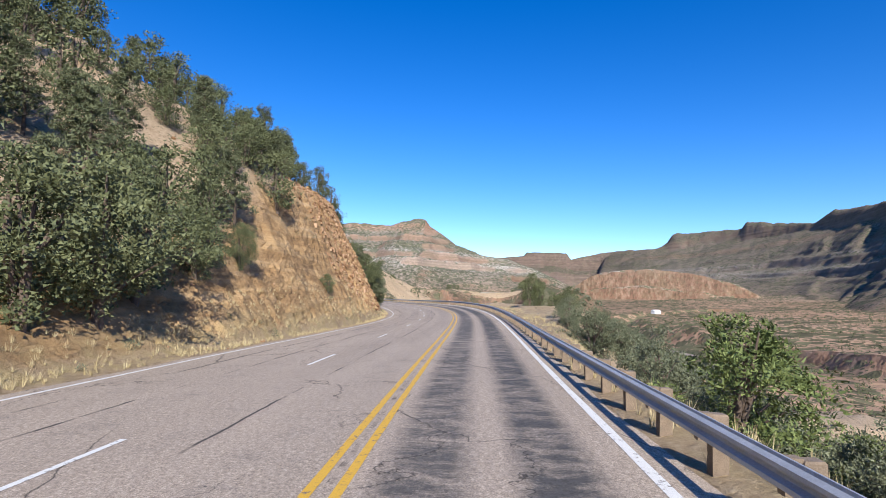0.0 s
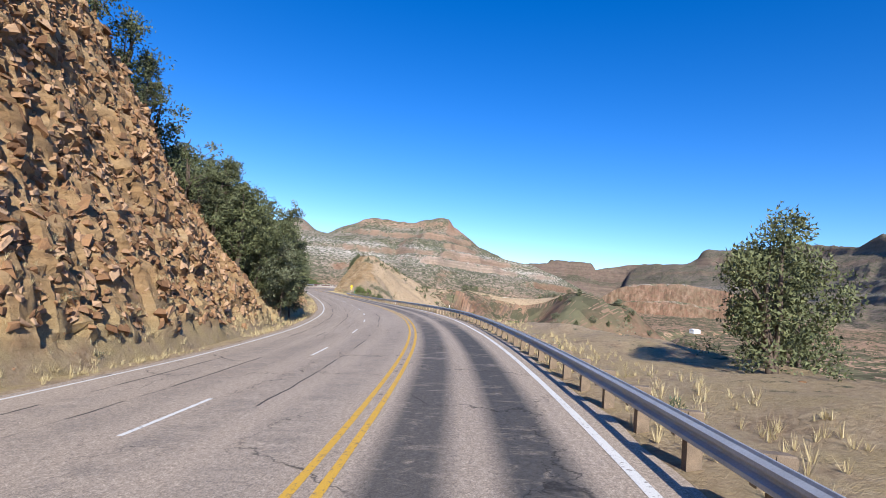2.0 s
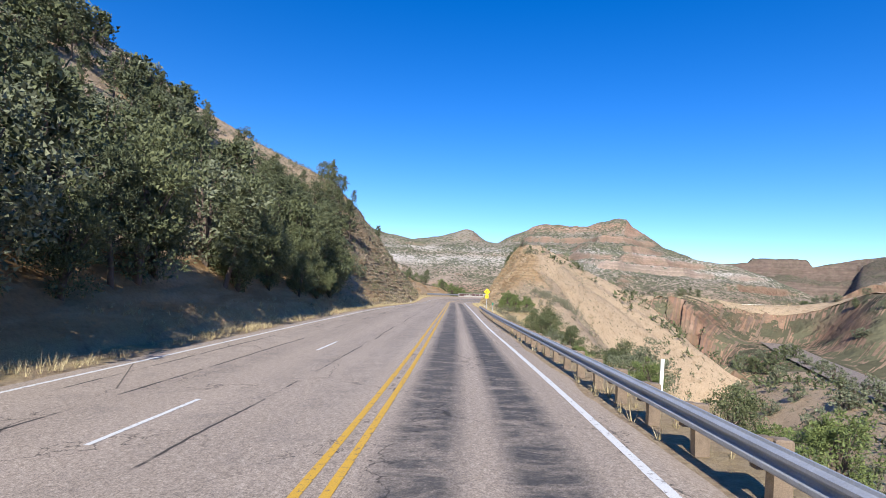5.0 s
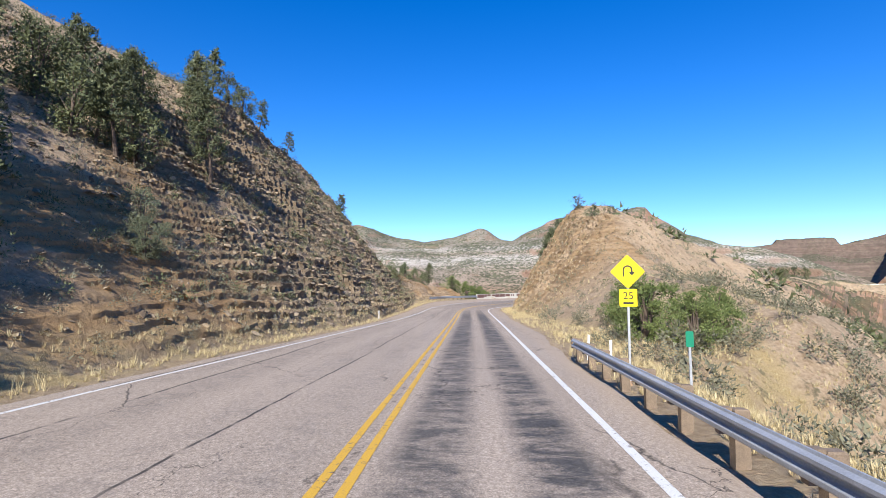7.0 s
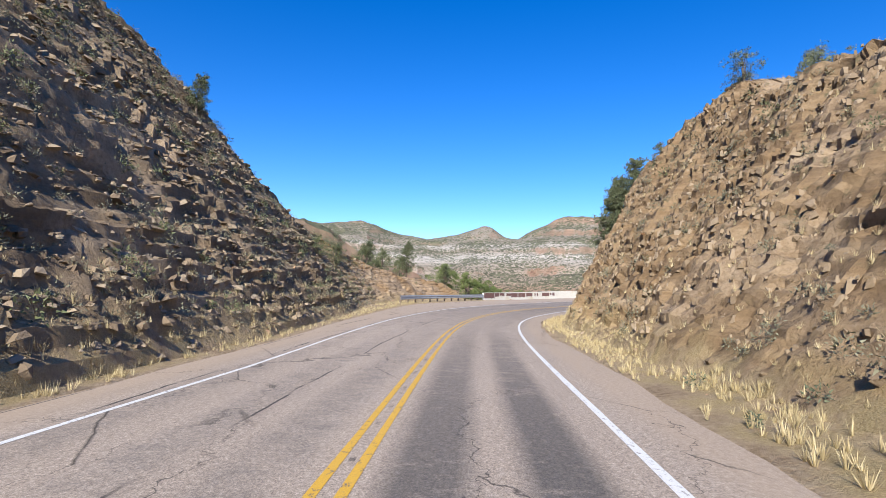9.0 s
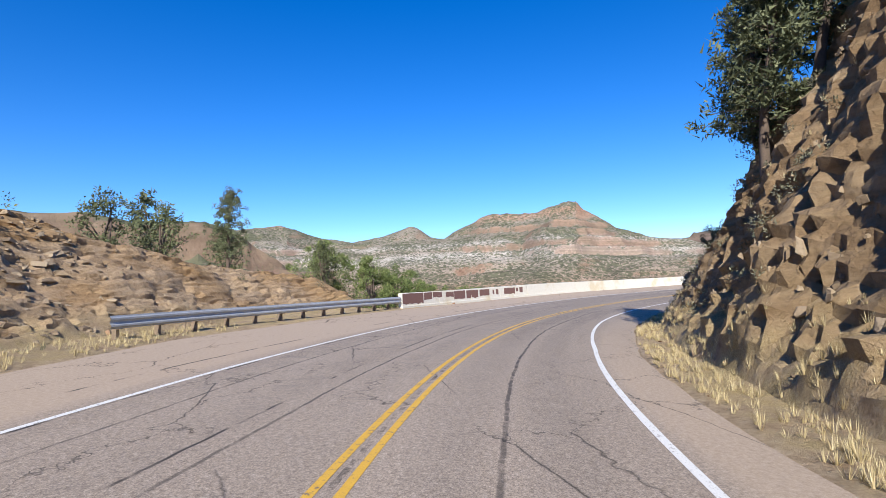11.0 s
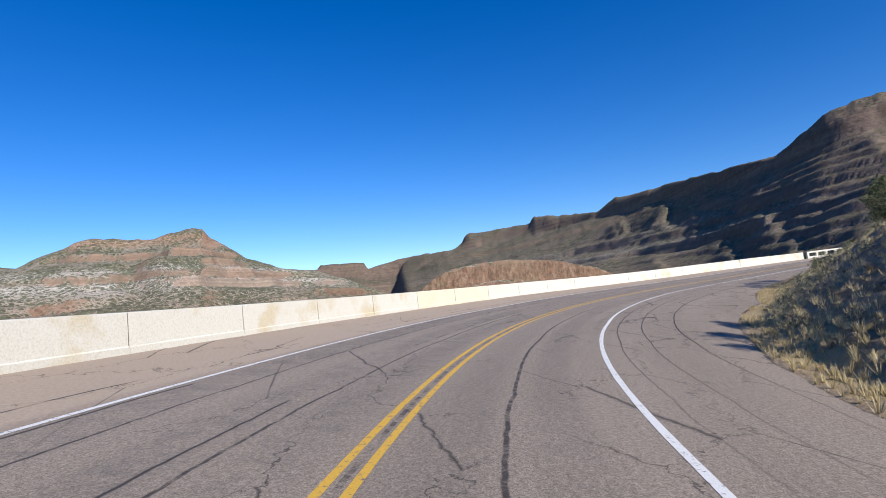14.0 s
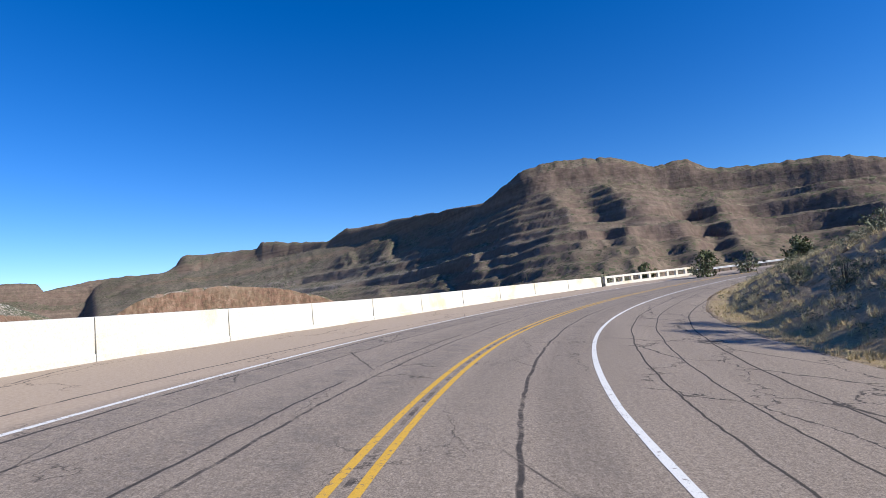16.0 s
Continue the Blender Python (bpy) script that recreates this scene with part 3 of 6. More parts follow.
def far_land(x, y):
    """Height and redness of the country round about."""
    bearing, r = np.degrees(np.arctan2(x - CX, y - CY)), np.hypot(x - CX, y - CY)
    mesa = ridge(bearing, r, MESA, 0.48, 1.2, 40, 0.7, 260, 101, 0.05, 4, 0.10, 3.0)
    far = ridge(bearing, r, FAR_MESA, 0.80, 1.2, 70, 0.5, 300, 131, 0.40)
    rim = ridge(bearing, r, RIM, 0.34, 1.35, 58, np.interp(bearing, [40, 55], [0.5, 0.8]), 260, 151, np.interp(bearing, [20, 24, 33, 45, 60], [0.0, 0.12, 0.10, 0.10, 0.13]), 5, np.interp(bearing, [30, 50, 62], [0.03, 0.06, 0.11]), 4.5)
    block = ridge(bearing, r, BLOCK, 0.90, 0.8, 22, 0.7, 90, 171, 0.7, 6)
    bench = ridge(bearing, r, BENCH, 0.62, 0.9, 9, 0.25, 80, 181, 0.08, 3)
    hill = ridge(bearing, r, GREEN_HILL, 0.70, 0.9, 30, 0.7, 120, 191, 0.3)
    pillars = ridge(bearing, r, PILLARS, 0.86, 0.9, 40, 0.2, 40, 221, 0.8, 4)
    lip = x - 195 - 45 * fbm(x * 0.0 + 3, y / 130, 4, 231)
    floor = FLOOR + (9 * smooth(0, 9, lip) + 0.045 * np.clip(lip, 0, 700)) * smooth(60, 160, x) + 6 * fbm(x * 0.006, y * 0.006, 5, 201) + 0.012 * np.clip(r - 500, 0, 900)
    z = np.maximum.reduce([mesa, far, rim, block, bench, hill, pillars, floor])
    red = np.where((z == mesa) | (z == block) | (z == floor) | (z == bench), 1.0, np.where(z == far, 0.12, np.where(z == hill, 0.55, 0.0)))
    red = np.where(z == rim, np.interp(bearing, [20, 25, 33, 44, 56], [0.12, 0.36, 0.34, 0.22, 0.05]), red)
    red = np.where((z == rim) & (z < 30), 0.35, red)
    red = np.where(z == hill, 0.55, np.where(z == pillars, 0.3, red))
    return z + 2.0 * fbm(x * 0.02, y * 0.02, 4, 211), red


LOWER_ROAD = np.array([(37, 378, -11.0), (35, 345, -11.6), (32.5, 300, -12), (31, 258, -12.2), (29.5, 215, -12.4), (28, 175, -12.6), (26, 130, -13)], float)
LOOP_ROAD = np.array([(420, 800, -30), (340, 755, -31), (250, 692, -31), (208, 648, -31.5), (188, 598, -32), (164, 540, -32.5), (152, 485, -33), (155, 440, -33), (158, 395, -33), (164, 330, -33)], float)


def smooth_line(points, n):
    k = np.r_[0, np.cumsum(np.hypot(np.diff(points[:, 0]), np.diff(points[:, 1])))]
    q = np.linspace(0, k[-1], n)
    return np.stack([cubic(k, points[:, i], q) for i in range(3)], 1)


VALLEY_ROADS = [smooth_line(LOWER_ROAD, 160), smooth_line(LOOP_ROAD, 160)]


def reach_of(s, left):
    """How far the close-woven banks reach from the yellow line."""
    return np.where(left, np.interp(s, [-60, 440, 480, 520], [92, 92, 70, 45]), np.interp(s, [-60, 268, 300, 330, 400, 440, 480, 600], [92, 92, 48, 40, 36, 30, 22, 16]))


def carve(x, y, z):
    """Levels the ground along the two roads in the valley."""
    shape = z.shape
    x, y, z = x.ravel(), y.ravel(), z.ravel().copy()
    close = np.flatnonzero((x > 0) & (x < 440) & (y > 110) & (y < 820))
    line = np.concatenate(VALLEY_ROADS)
    for k in range(0, len(close), 20000):
        i = close[k : k + 20000]
        far2 = (x[i, None] - line[:, 0]) ** 2 + (y[i, None] - line[:, 1]) ** 2
        j = np.argmin(far2, 1)
        w = smooth(34, 6.5, np.sqrt(far2[np.arange(len(i)), j]))
        z[i] = z[i] * (1 - w) + (line[j, 2] - 0.3) * w
    return z.reshape(shape)


def land(x, y):
    """Height of the whole country, and its redness."""
    z, red = far_land(x, y)
    close = np.hypot(x - CX, y - CY) < 560
    if np.any(close):
        s, d = nearest(x[close], y[close])
        z_near = beside(np.clip(s, -55, S1 - 10), d, False)
        inner = smooth(265, 310, s) * (d < 0)
        w = smooth(0, 1, (np.abs(d) - (85 - 48 * inner)) / (105 - 60 * inner))
        w = np.maximum(w, smooth(0, 60, np.maximum(-s - 60, s - S1)))
        z[close] = z_near * (1 - w) + z[close] * w
        z = carve(x, y, z)
        lower = (np.abs(d) < reach_of(s, d > 0) - 7) & (s > -55) & (s < S1 - 6)
        z[close] = np.where(lower, z[close] - 9, z[close])
    return z, red


bearings = np.radians(np.r_[np.arange(-62, -42, 0.8), np.arange(-42, 92, 0.19), np.arange(92, 298, 2.0), 298])
radii = np.r_[np.linspace(4, 240, 40)[:-1], np.geomspace(240, 900, 80)[:-1], np.geomspace(900, 2400, 170)[:-1], np.geomspace(2400, 4700, 70)]
BB, RR = np.meshgrid(bearings, radii, indexing="ij")
LX, LY = CX + np.sin(BB) * RR, CY + np.cos(BB) * RR
LZ, LR = land(LX, LY)
ground_far = new("ground", grid_mesh("ground", np.stack([LX, LY, LZ], -1), None, CANYON, {"red": LR}))
ground_far.data.set_sharp_from_angle(angle=radians(32))
tagged(ground_far, "layered red and grey canyon land with mesas and scrub", "landscape", kind="structure")



def rock_relief(s, u, layered, tall, seed):
    """How far the face stands out at stations and lengths up the slope: blocks parted by cracks, on ledges."""
    warp = fbm(s * 0.25, u * 0.25, 3, seed)
    big, crack1 = cells(s / 2.5 + 0.5 * warp, u / 1.8 + 0.4 * warp, seed + 1)
    mid_, crack2 = cells(s / 1.15 + 0.3 * warp, u / 0.85, seed + 2)
    small, crack3 = cells(s / 0.55, u / 0.45 + 0.2 * warp, seed + 3)
    ledge = vnoise(s * 0.09, u / 1.1 + 0.8 * warp, seed + 4)
    out = 0.5 * (big - 0.5) - 0.30 * smooth(0.10, 0, crack1) + 0.42 * (mid_ - 0.5) - 0.25 * smooth(0.14, 0, crack2) + 0.30 * (small - 0.5) - 0.12 * smooth(0.2, 0, crack3)
    f = u / 0.85 + 0.7 * warp + 1.2 * vnoise(s * 0.05, u * 0.03, seed + 6)
    f = f - np.floor(f)
    step = smooth(0.0, 0.2, f) * (1 - f) * (0.4 + 1.2 * vnoise(s * 0.35, u * 0.5, seed + 7))
    # upright columns and fissures
    col, crack4 = cells(s / 1.5 + 0.5 * warp, u / 4.5 + 0.5 * warp, seed + 21)
    rib, crack5 = cells(s / 0.62 + 0.5 * warp, u / 1.5, seed + 22)
    upright = 0.75 * (col - 0.5) - 0.42 * smooth(0.12, 0, crack4) + 0.34 * (rib - 0.5) - 0.22 * smooth(0.15, 0, crack5) + 0.14 * (small - 0.5)
    out = out * (1 - 0.8 * tall) + (0.6 + 0.55 * smooth(58, 75, s)) * upright * tall
    return (0.55 - 0.3 * layered * (1 - tall)) * out + layered * (0.45 * (ledge - 0.5) + 0.6 * (step - 0.3)) + 0.45 * warp


def bank_grid(side):
    """Stations and offsets of one bank's net: close on the cut face, wide beyond it."""
    spans = ((S0 + 1, 22, 0.9), (22, 142, 0.27), (142, 206, 0.6), (206, 342, 0.27), (342, S1 - 1, 0.6)) if side > 0 else ((S0 + 1, 225, 0.7), (225, 258, 0.45), (258, 346, 0.25), (346, 440, 0.4), (440, S1 - 1, 0.8))
    row = np.concatenate([np.arange(a, b, q) for a, b, q in spans])
    table, edge = (LEFT_CUT, lerp_table(LEFT_EDGE, row)) if side > 0 else (RIGHT_CUT, lerp_table(RIGHT_EDGE, row))
    hf, k, v = (np.interp(row, table[:, 0], table[:, i]) for i in (1, 2, 4))
    top = np.minimum(np.maximum(hf * 1.12 / np.maximum(k, 0.05), 6.0), 26)
    verge = np.linspace(-2.5, 0.0, 5)[:-1]
    a = edge[:, None] + verge[None]
    b = edge[:, None] + v[:, None] * np.linspace(0, 1, 7)[None, :-1]
    c = (edge + v)[:, None] + top[:, None] * np.linspace(0, 1, 78 if side > 0 else 64)[None]
    reach = reach_of(row, side > 0)[:, None]
    c = np.minimum(c, reach * 0.9)
    last = c[:, -1:]
    d = last + (reach - last) * (np.linspace(0, 1, 36)[None, 1:] ** 1.7)
    D = np.concatenate([a, b, c, d], 1)
    return np.repeat(row[:, None], D.shape[1], 1), D * side


def surface(s, d, side):
    """Points of one bank's weathered surface at stations and offsets, with its masks."""
    z, rock, brown, straw, scrub, push, k, u = beside(s, d)
    if side > 0:
        layered, tall = smooth(205, 235, s) * (1 - 0.75 * smooth(312, 324, s)), 1 - smooth(140, 205, s)
    else:
        layered, tall = 0.4 + 0 * s, smooth(262, 280, s) * (1 - smooth(330, 345, s))
    relief = push * rock_relief(s, u, layered, tall, 71 if side > 0 else 83)
    lean = np.arctan(k)
    x, y = at_road(s, d - side * relief * np.sin(lean))
    return np.stack([x, y, carve(x, y, z + relief * np.cos(lean))], -1), {"rock": rock, "brown": brown, "straw": straw, "scrub": scrub}


for side, name, label in ((1, "roadside_bank_left", "rocky roadside cut with straw verge and scrub above"), (-1, "roadside_bank_right", "sandy roadside slope with dry grass and loose rock")):
    SS, DD = bank_grid(side)
    points, masks = surface(SS, DD, side)
    flip = slice(None, None, side)
    me = grid_mesh(name, points[:, flip], None, GROUND, {key: value[:, flip] for key, value in masks.items()}, smooth_faces=True)
    me.set_sharp_from_angle(angle=radians(24))
    tagged(new(name, me), label, "roadside bank", kind="structure")


# ---- road ----
def asphalt_material():
    mat, nodes, links, bsdf = material("asphalt")
    uv = nodes.new("ShaderNodeUVMap")
    uv.uv_map = "plan"
    p = uv.outputs[0]
    sep = nodes.new("ShaderNodeSeparateXYZ")
    links.new(p, sep.inputs[0])
    s, d = sep.outputs[0], sep.outputs[1]
    grain, speck = noise_tex(nodes, links, p, 11, 8, 0.85), noise_tex(nodes, links, p, 34, 4, 0.85)
    patch = noise_tex(nodes, links, scaled(nodes, links, p, 0.05, 0.5, 1), 1.0, 5, 0.6)
    base = ramp(nodes, links, grain, [(0.3, (0.165, 0.132, 0.103)), (0.5, (0.375, 0.303, 0.236)), (0.7, (0.61, 0.505, 0.405))])
    base = mix(nodes, links, 0.5, base, ramp(nodes, links, patch, [(0.3, grey(0.62)), (0.7, grey(1.0))]), "MULTIPLY")
    base = mix(nodes, links, 0.6, base, ramp(nodes, links, speck, [(0.38, grey(0.3)), (0.5, grey(1.0)), (0.62, grey(1.7))]), "MULTIPLY")

    def band(centre, width):
        off = maths(nodes, links, "ABSOLUTE", maths(nodes, links, "SUBTRACT", d, centre))
        return ramp(nodes, links, maths(nodes, links, "DIVIDE", off, width), [(0.45, grey(1)), (1.0, grey(0))])

    tar = noise_tex(nodes, links, scaled(nodes, links, p, 1.7, 0.9, 1), 1.0, 10, 0.8, 0.6)
    where = noise_tex(nodes, links, scaled(nodes, links, p, 0.021, 0.02, 1), 1.0, 2)
    soft = maths(nodes, links, "ADD", tar, maths(nodes, links, "MULTIPLY", maths(nodes, links, "SUBTRACT", where, 0.5), 0.5))
    fade = ramp(nodes, links, maths(nodes, links, "DIVIDE", s, 600.0), [(0.43, grey(1)), (0.49, grey(0.2))])
    tracks = maths(nodes, links, "MAXIMUM", maths(nodes, links, "MULTIPLY", band(-1.05, 0.72), 0.92), band(-2.72, 0.66))
    dark = maths(nodes, links, "MULTIPLY", maths(nodes, links, "MULTIPLY", tracks, fade), ramp(nodes, links, soft, [(0.36, grey(0.2)), (0.45, grey(0.55)), (0.54, grey(0.92))]))
    wear = maths(nodes, links, "MULTIPLY", maths(nodes, links, "MAXIMUM", maths(nodes, links, "MAXIMUM", band(1.1, 0.7), band(2.8, 0.7)), maths(nodes, links, "MAXIMUM", band(4.9, 0.8), band(6.6, 0.8))), ramp(nodes, links, soft, [(0.45, grey(0)), (0.75, grey(0.55))]))
    base = mix(nodes, links, dark, base, ramp(nodes, links, grain, [(0.3, grey(0.022)), (0.7, grey(0.075))]))
    base = mix(nodes, links, wear, base, ramp(nodes, links, grain, [(0.3, grey(0.05)), (0.7, grey(0.12))]))
    # the curve's paving is dimmed for the sun's angle, put into the colour
    sun_angle_tone = ramp(nodes, links, maths(nodes, links, "DIVIDE", s, 600.0), [(0.48, grey(1.06)), (0.58, grey(0.76))])
    base = mix(nodes, links, 1.0, base, sun_angle_tone, "MULTIPLY")
    gravel = ramp(nodes, links, grain, [(0.25, (0.26, 0.195, 0.14)), (0.5, (0.40, 0.31, 0.225)), (0.75, (0.52, 0.42, 0.32))])
    sandy = maths(nodes, links, "MULTIPLY", ramp(nodes, links, maths(nodes, links, "ADD", maths(nodes, links, "DIVIDE", d, 12.0), maths(nodes, links, "MULTIPLY", maths(nodes, links, "SUBTRACT", patch, 0.5), 0.08)), [(0.47, grey(0)), (0.53, grey(1))]), ramp(nodes, links, maths(nodes, links, "DIVIDE", s, 600.0), [(0.40, grey(0)), (0.45, grey(1))]))
    edge = maths(nodes, links, "ADD", maths(nodes, links, "MULTIPLY", d, -0.1), maths(nodes, links, "MULTIPLY", maths(nodes, links, "SUBTRACT", patch, 0.5), 0.06))
    dusty = maths(nodes, links, "MULTIPLY", ramp(nodes, links, edge, [(0.43, grey(0)), (0.48, grey(0.8))]), ramp(nodes, links, maths(nodes, links, "DIVIDE", s, 600.0), [(0.53, grey(1)), (0.60, grey(0))]))
    base = mix(nodes, links, maths(nodes, links, "MAXIMUM", sandy, dusty), base, gravel)
    sway = maths(nodes, links, "MULTIPLY", maths(nodes, links, "SUBTRACT", noise_tex(nodes, links, scaled(nodes, links, p, 0.05, 0.0, 1), 1.0, 6, 0.7), 0.5), 0.9)
    off = maths(nodes, links, "ADD", d, sway)

    def seam(centre, width):
        gap = maths(nodes, links, "ABSOLUTE", maths(nodes, links, "SUBTRACT", off, centre))
        return ramp(nodes, links, maths(nodes, links, "DIVIDE", gap, width), [(0.5, grey(1)), (1.0, grey(0))])

    seams = maths(nodes, links, "MAXIMUM", maths(nodes, links, "MAXIMUM", seam(-1.9, 0.055), seam(1.9, 0.045)), seam(4.3, 0.04))
    seams = maths(nodes, links, "MULTIPLY", seams, ramp(nodes, links, tar, [(0.36, grey(0.15)), (0.52, grey(0.9))]))
    seams = maths(nodes, links, "MULTIPLY", seams, ramp(nodes, links, maths(nodes, links, "DIVIDE", s, 600.0), [(0.48, grey(0.0)), (0.54, grey(1.0))]))
    middle = maths(nodes, links, "MULTIPLY", maths(nodes, links, "LESS_THAN", maths(nodes, links, "ABSOLUTE", d), 0.045), ramp(nodes, links, maths(nodes, links, "ADD", tar, ramp(nodes, links, maths(nodes, links, "DIVIDE", s, 600.0), [(0.48, grey(0)), (0.56, grey(0.05))])), [(0.52, grey(0)), (0.62, grey(0.75))]))
    seams = maths(nodes, links, "MAXIMUM", seams, middle)
    long_cracks = maths(nodes, links, "MAXIMUM", maths(nodes, links, "MAXIMUM", seam(5.5, 0.05), seam(2.4, 0.04)), seam(7.1, 0.05))
    broken = ramp(nodes, links, noise_tex(nodes, links, scaled(nodes, links, p, 0.16, 0.1, 1), 1.0, 5, 0.7), [(0.46, grey(0)), (0.52, grey(0.9))])
    seams = maths(nodes, links, "MAXIMUM", seams, maths(nodes, links, "MULTIPLY", long_cracks, broken))
    base = mix(nodes, links, seams, base, (0.03, 0.026, 0.024))
    # cracks
    warp = noise_tex(nodes, links, p, 1.3, 4)
    comb = nodes.new("ShaderNodeCombineXYZ")
    links.new(maths(nodes, links, "ADD", maths(nodes, links, "MULTIPLY", s, 0.16), maths(nodes, links, "MULTIPLY", warp, 0.45)), comb.inputs[0])
    links.new(maths(nodes, links, "ADD", maths(nodes, links, "MULTIPLY", d, 0.36), maths(nodes, links, "MULTIPLY", warp, 0.5)), comb.inputs[1])
    vor = nodes.new("ShaderNodeTexVoronoi")
    vor.feature = "DISTANCE_TO_EDGE"
    vor.inputs["Scale"].default_value = 1.0
    links.new(comb.outputs[0], vor.inputs["Vector"])
    crack = ramp(nodes, links, vor.outputs["Distance"], [(0.002, grey(1)), (0.0055, grey(0))])
    some = ramp(nodes, links, noise_tex(nodes, links, scaled(nodes, links, p, 0.09, 0.3, 1), 1.0, 3), [(0.42, grey(0)), (0.52, grey(1))])
    turnout = maths(nodes, links, "MULTIPLY", ramp(nodes, links, maths(nodes, links, "MULTIPLY", d, -0.1), [(0.42, grey(0)), (0.48, grey(1))]), ramp(nodes, links, maths(nodes, links, "DIVIDE", s, 600.0), [(0.63, grey(0)), (0.68, grey(1))]))
    filled = maths(nodes, links, "MAXIMUM", maths(nodes, links, "MAXIMUM", seam(-5.0, 0.035), seam(-6.1, 0.035)), seam(-7.7, 0.045))
    filled = maths(nodes, links, "MAXIMUM", filled, ramp(nodes, links, vor.outputs["Distance"], [(0.004, grey(1)), (0.010, grey(0))]))
    crack = maths(nodes, links, "MAXIMUM", maths(nodes, links, "MULTIPLY", crack, some), maths(nodes, links, "MULTIPLY", filled, turnout))
    base = mix(nodes, links, maths(nodes, links, "MULTIPLY", crack, 0.85), base, (0.02, 0.018, 0.016))
    links.new(base, bsdf.inputs["Base Color"])
    bsdf.inputs["Roughness"].default_value = 0.85
    bsdf.inputs["Specular IOR Level"].default_value = 0.3
    bump(nodes, links, bsdf, maths(nodes, links, "SUBTRACT", maths(nodes, links, "ADD", grain, speck), crack), 0.5, 0.012)
    return mat


ASPHALT = asphalt_material()
rs = np.arange(S0 + 1, S1 - 1, 1.0)
le, re = lerp_table(LEFT_EDGE, rs), lerp_table(RIGHT_EDGE, rs)
edge_l = le + 0.18 * fbm(rs * 0.35, rs * 0, 4, 51)
edge_r = re + 0.18 * fbm(rs * 0.35, rs * 0, 4, 52)
cross = np.linspace(0, 1, 25)
DD = (-edge_r[:, None] + (edge_l + edge_r)[:, None] * cross[None])[:, ::-1]
SS = np.repeat(rs[:, None], len(cross), 1)
co = on_road(SS, DD)
co[:, 0, 2] -= 0.06
co[:, -1, 2] -= 0.06
road = new("road", grid_mesh("road", co[:, ::-1], np.stack([SS, DD], -1)[:, ::-1], ASPHALT))
tagged(road, "worn pinkish asphalt highway with dark tyre tracks", "road", kind="structure")


def paint_material(name, colour, wear):
    mat, nodes, links, bsdf = material(name)
    p = position(nodes)
    chips = ramp(nodes, links, noise_tex(nodes, links, p, 9, 6, 0.75), [(wear, grey(0)), (wear + 0.07, grey(1))])
    grain = noise_tex(nodes, links, p, 60, 4, 0.7)
    tone = ramp(nodes, links, grain, [(0.3, tuple(c * 0.72 for c in colour)), (0.7, colour)])
    links.new(mix(nodes, links, chips, (0.16, 0.13, 0.11), tone), bsdf.inputs["Base Color"])
    bsdf.inputs["Roughness"].default_value = 0.7
    bump(nodes, links, bsdf, grain, 0.3, 0.005)
    return mat


WHITE_PAINT = paint_material("white_road_paint", (0.80, 0.79, 0.75), 0.36)
YELLOW_PAINT = paint_material("yellow_road_paint", (0.72, 0.42, 0.045), 0.37)


def stripe(name, s_from, s_to, centre, width, mat, label):
    q = np.linspace(s_from, s_to, max(2, int((s_to - s_from) / 1.0) + 1))
    c = centre(q) if callable(centre) else np.full(len(q), centre)
    w = width / 2 * (1 + 0.12 * fbm(q * 0.9, q * 0, 2, 61))
    me = grid_mesh(name, np.stack([on_road(q, c - w, 0.006), on_road(q, c + w, 0.006)], 1), None, mat)
    return tagged(new(name, me), label, "road marking", "road markings", "structure")


for c in (0.17, -0.17):
    stripe("yellow_line", S0 + 3, S1 - 5, c, 0.13, YELLOW_PAINT, "worn solid yellow centre line painted on the asphalt")
stripe("white_edge_line", S0 + 3, S1 - 5, lambda q: lerp_table(LEFT_LINE, q), 0.14, WHITE_PAINT, "worn white edge line painted on the asphalt")
stripe("white_edge_line", S0 + 3, S1 - 5, lambda q: -lerp_table(RIGHT_LINE, q), 0.15, WHITE_PAINT, "worn white edge line painted on the asphalt")
for k in range(-4, 14):
    stripe("lane_dash", 8.2 + 12.5 * k - 3.3, 8.2 + 12.5 * k, 3.68, 0.11, WHITE_PAINT, "short white lane dash painted on the asphalt")

# ---- guardrail, barrier wall ----
STEEL = plain_surface("galvanised_steel", (0.42, 0.435, 0.45), 0.55, 0.35, 0.22, 5.0, 0.1)
POST_WOOD = plain_surface("weathered_post_wood", (0.20, 0.15, 0.105), 0.9, 0.0, 0.45, 9.0, 0.5)
BEAM = [(0.0, 0.0), (0.012, 0.03), (0.075, 0.055), (0.075, 0.095), (0.012, 0.125), (0.0, 0.155), (0.012, 0.185), (0.075, 0.215), (0.075, 0.255), (0.012, 0.28), (0.0, 0.31)]


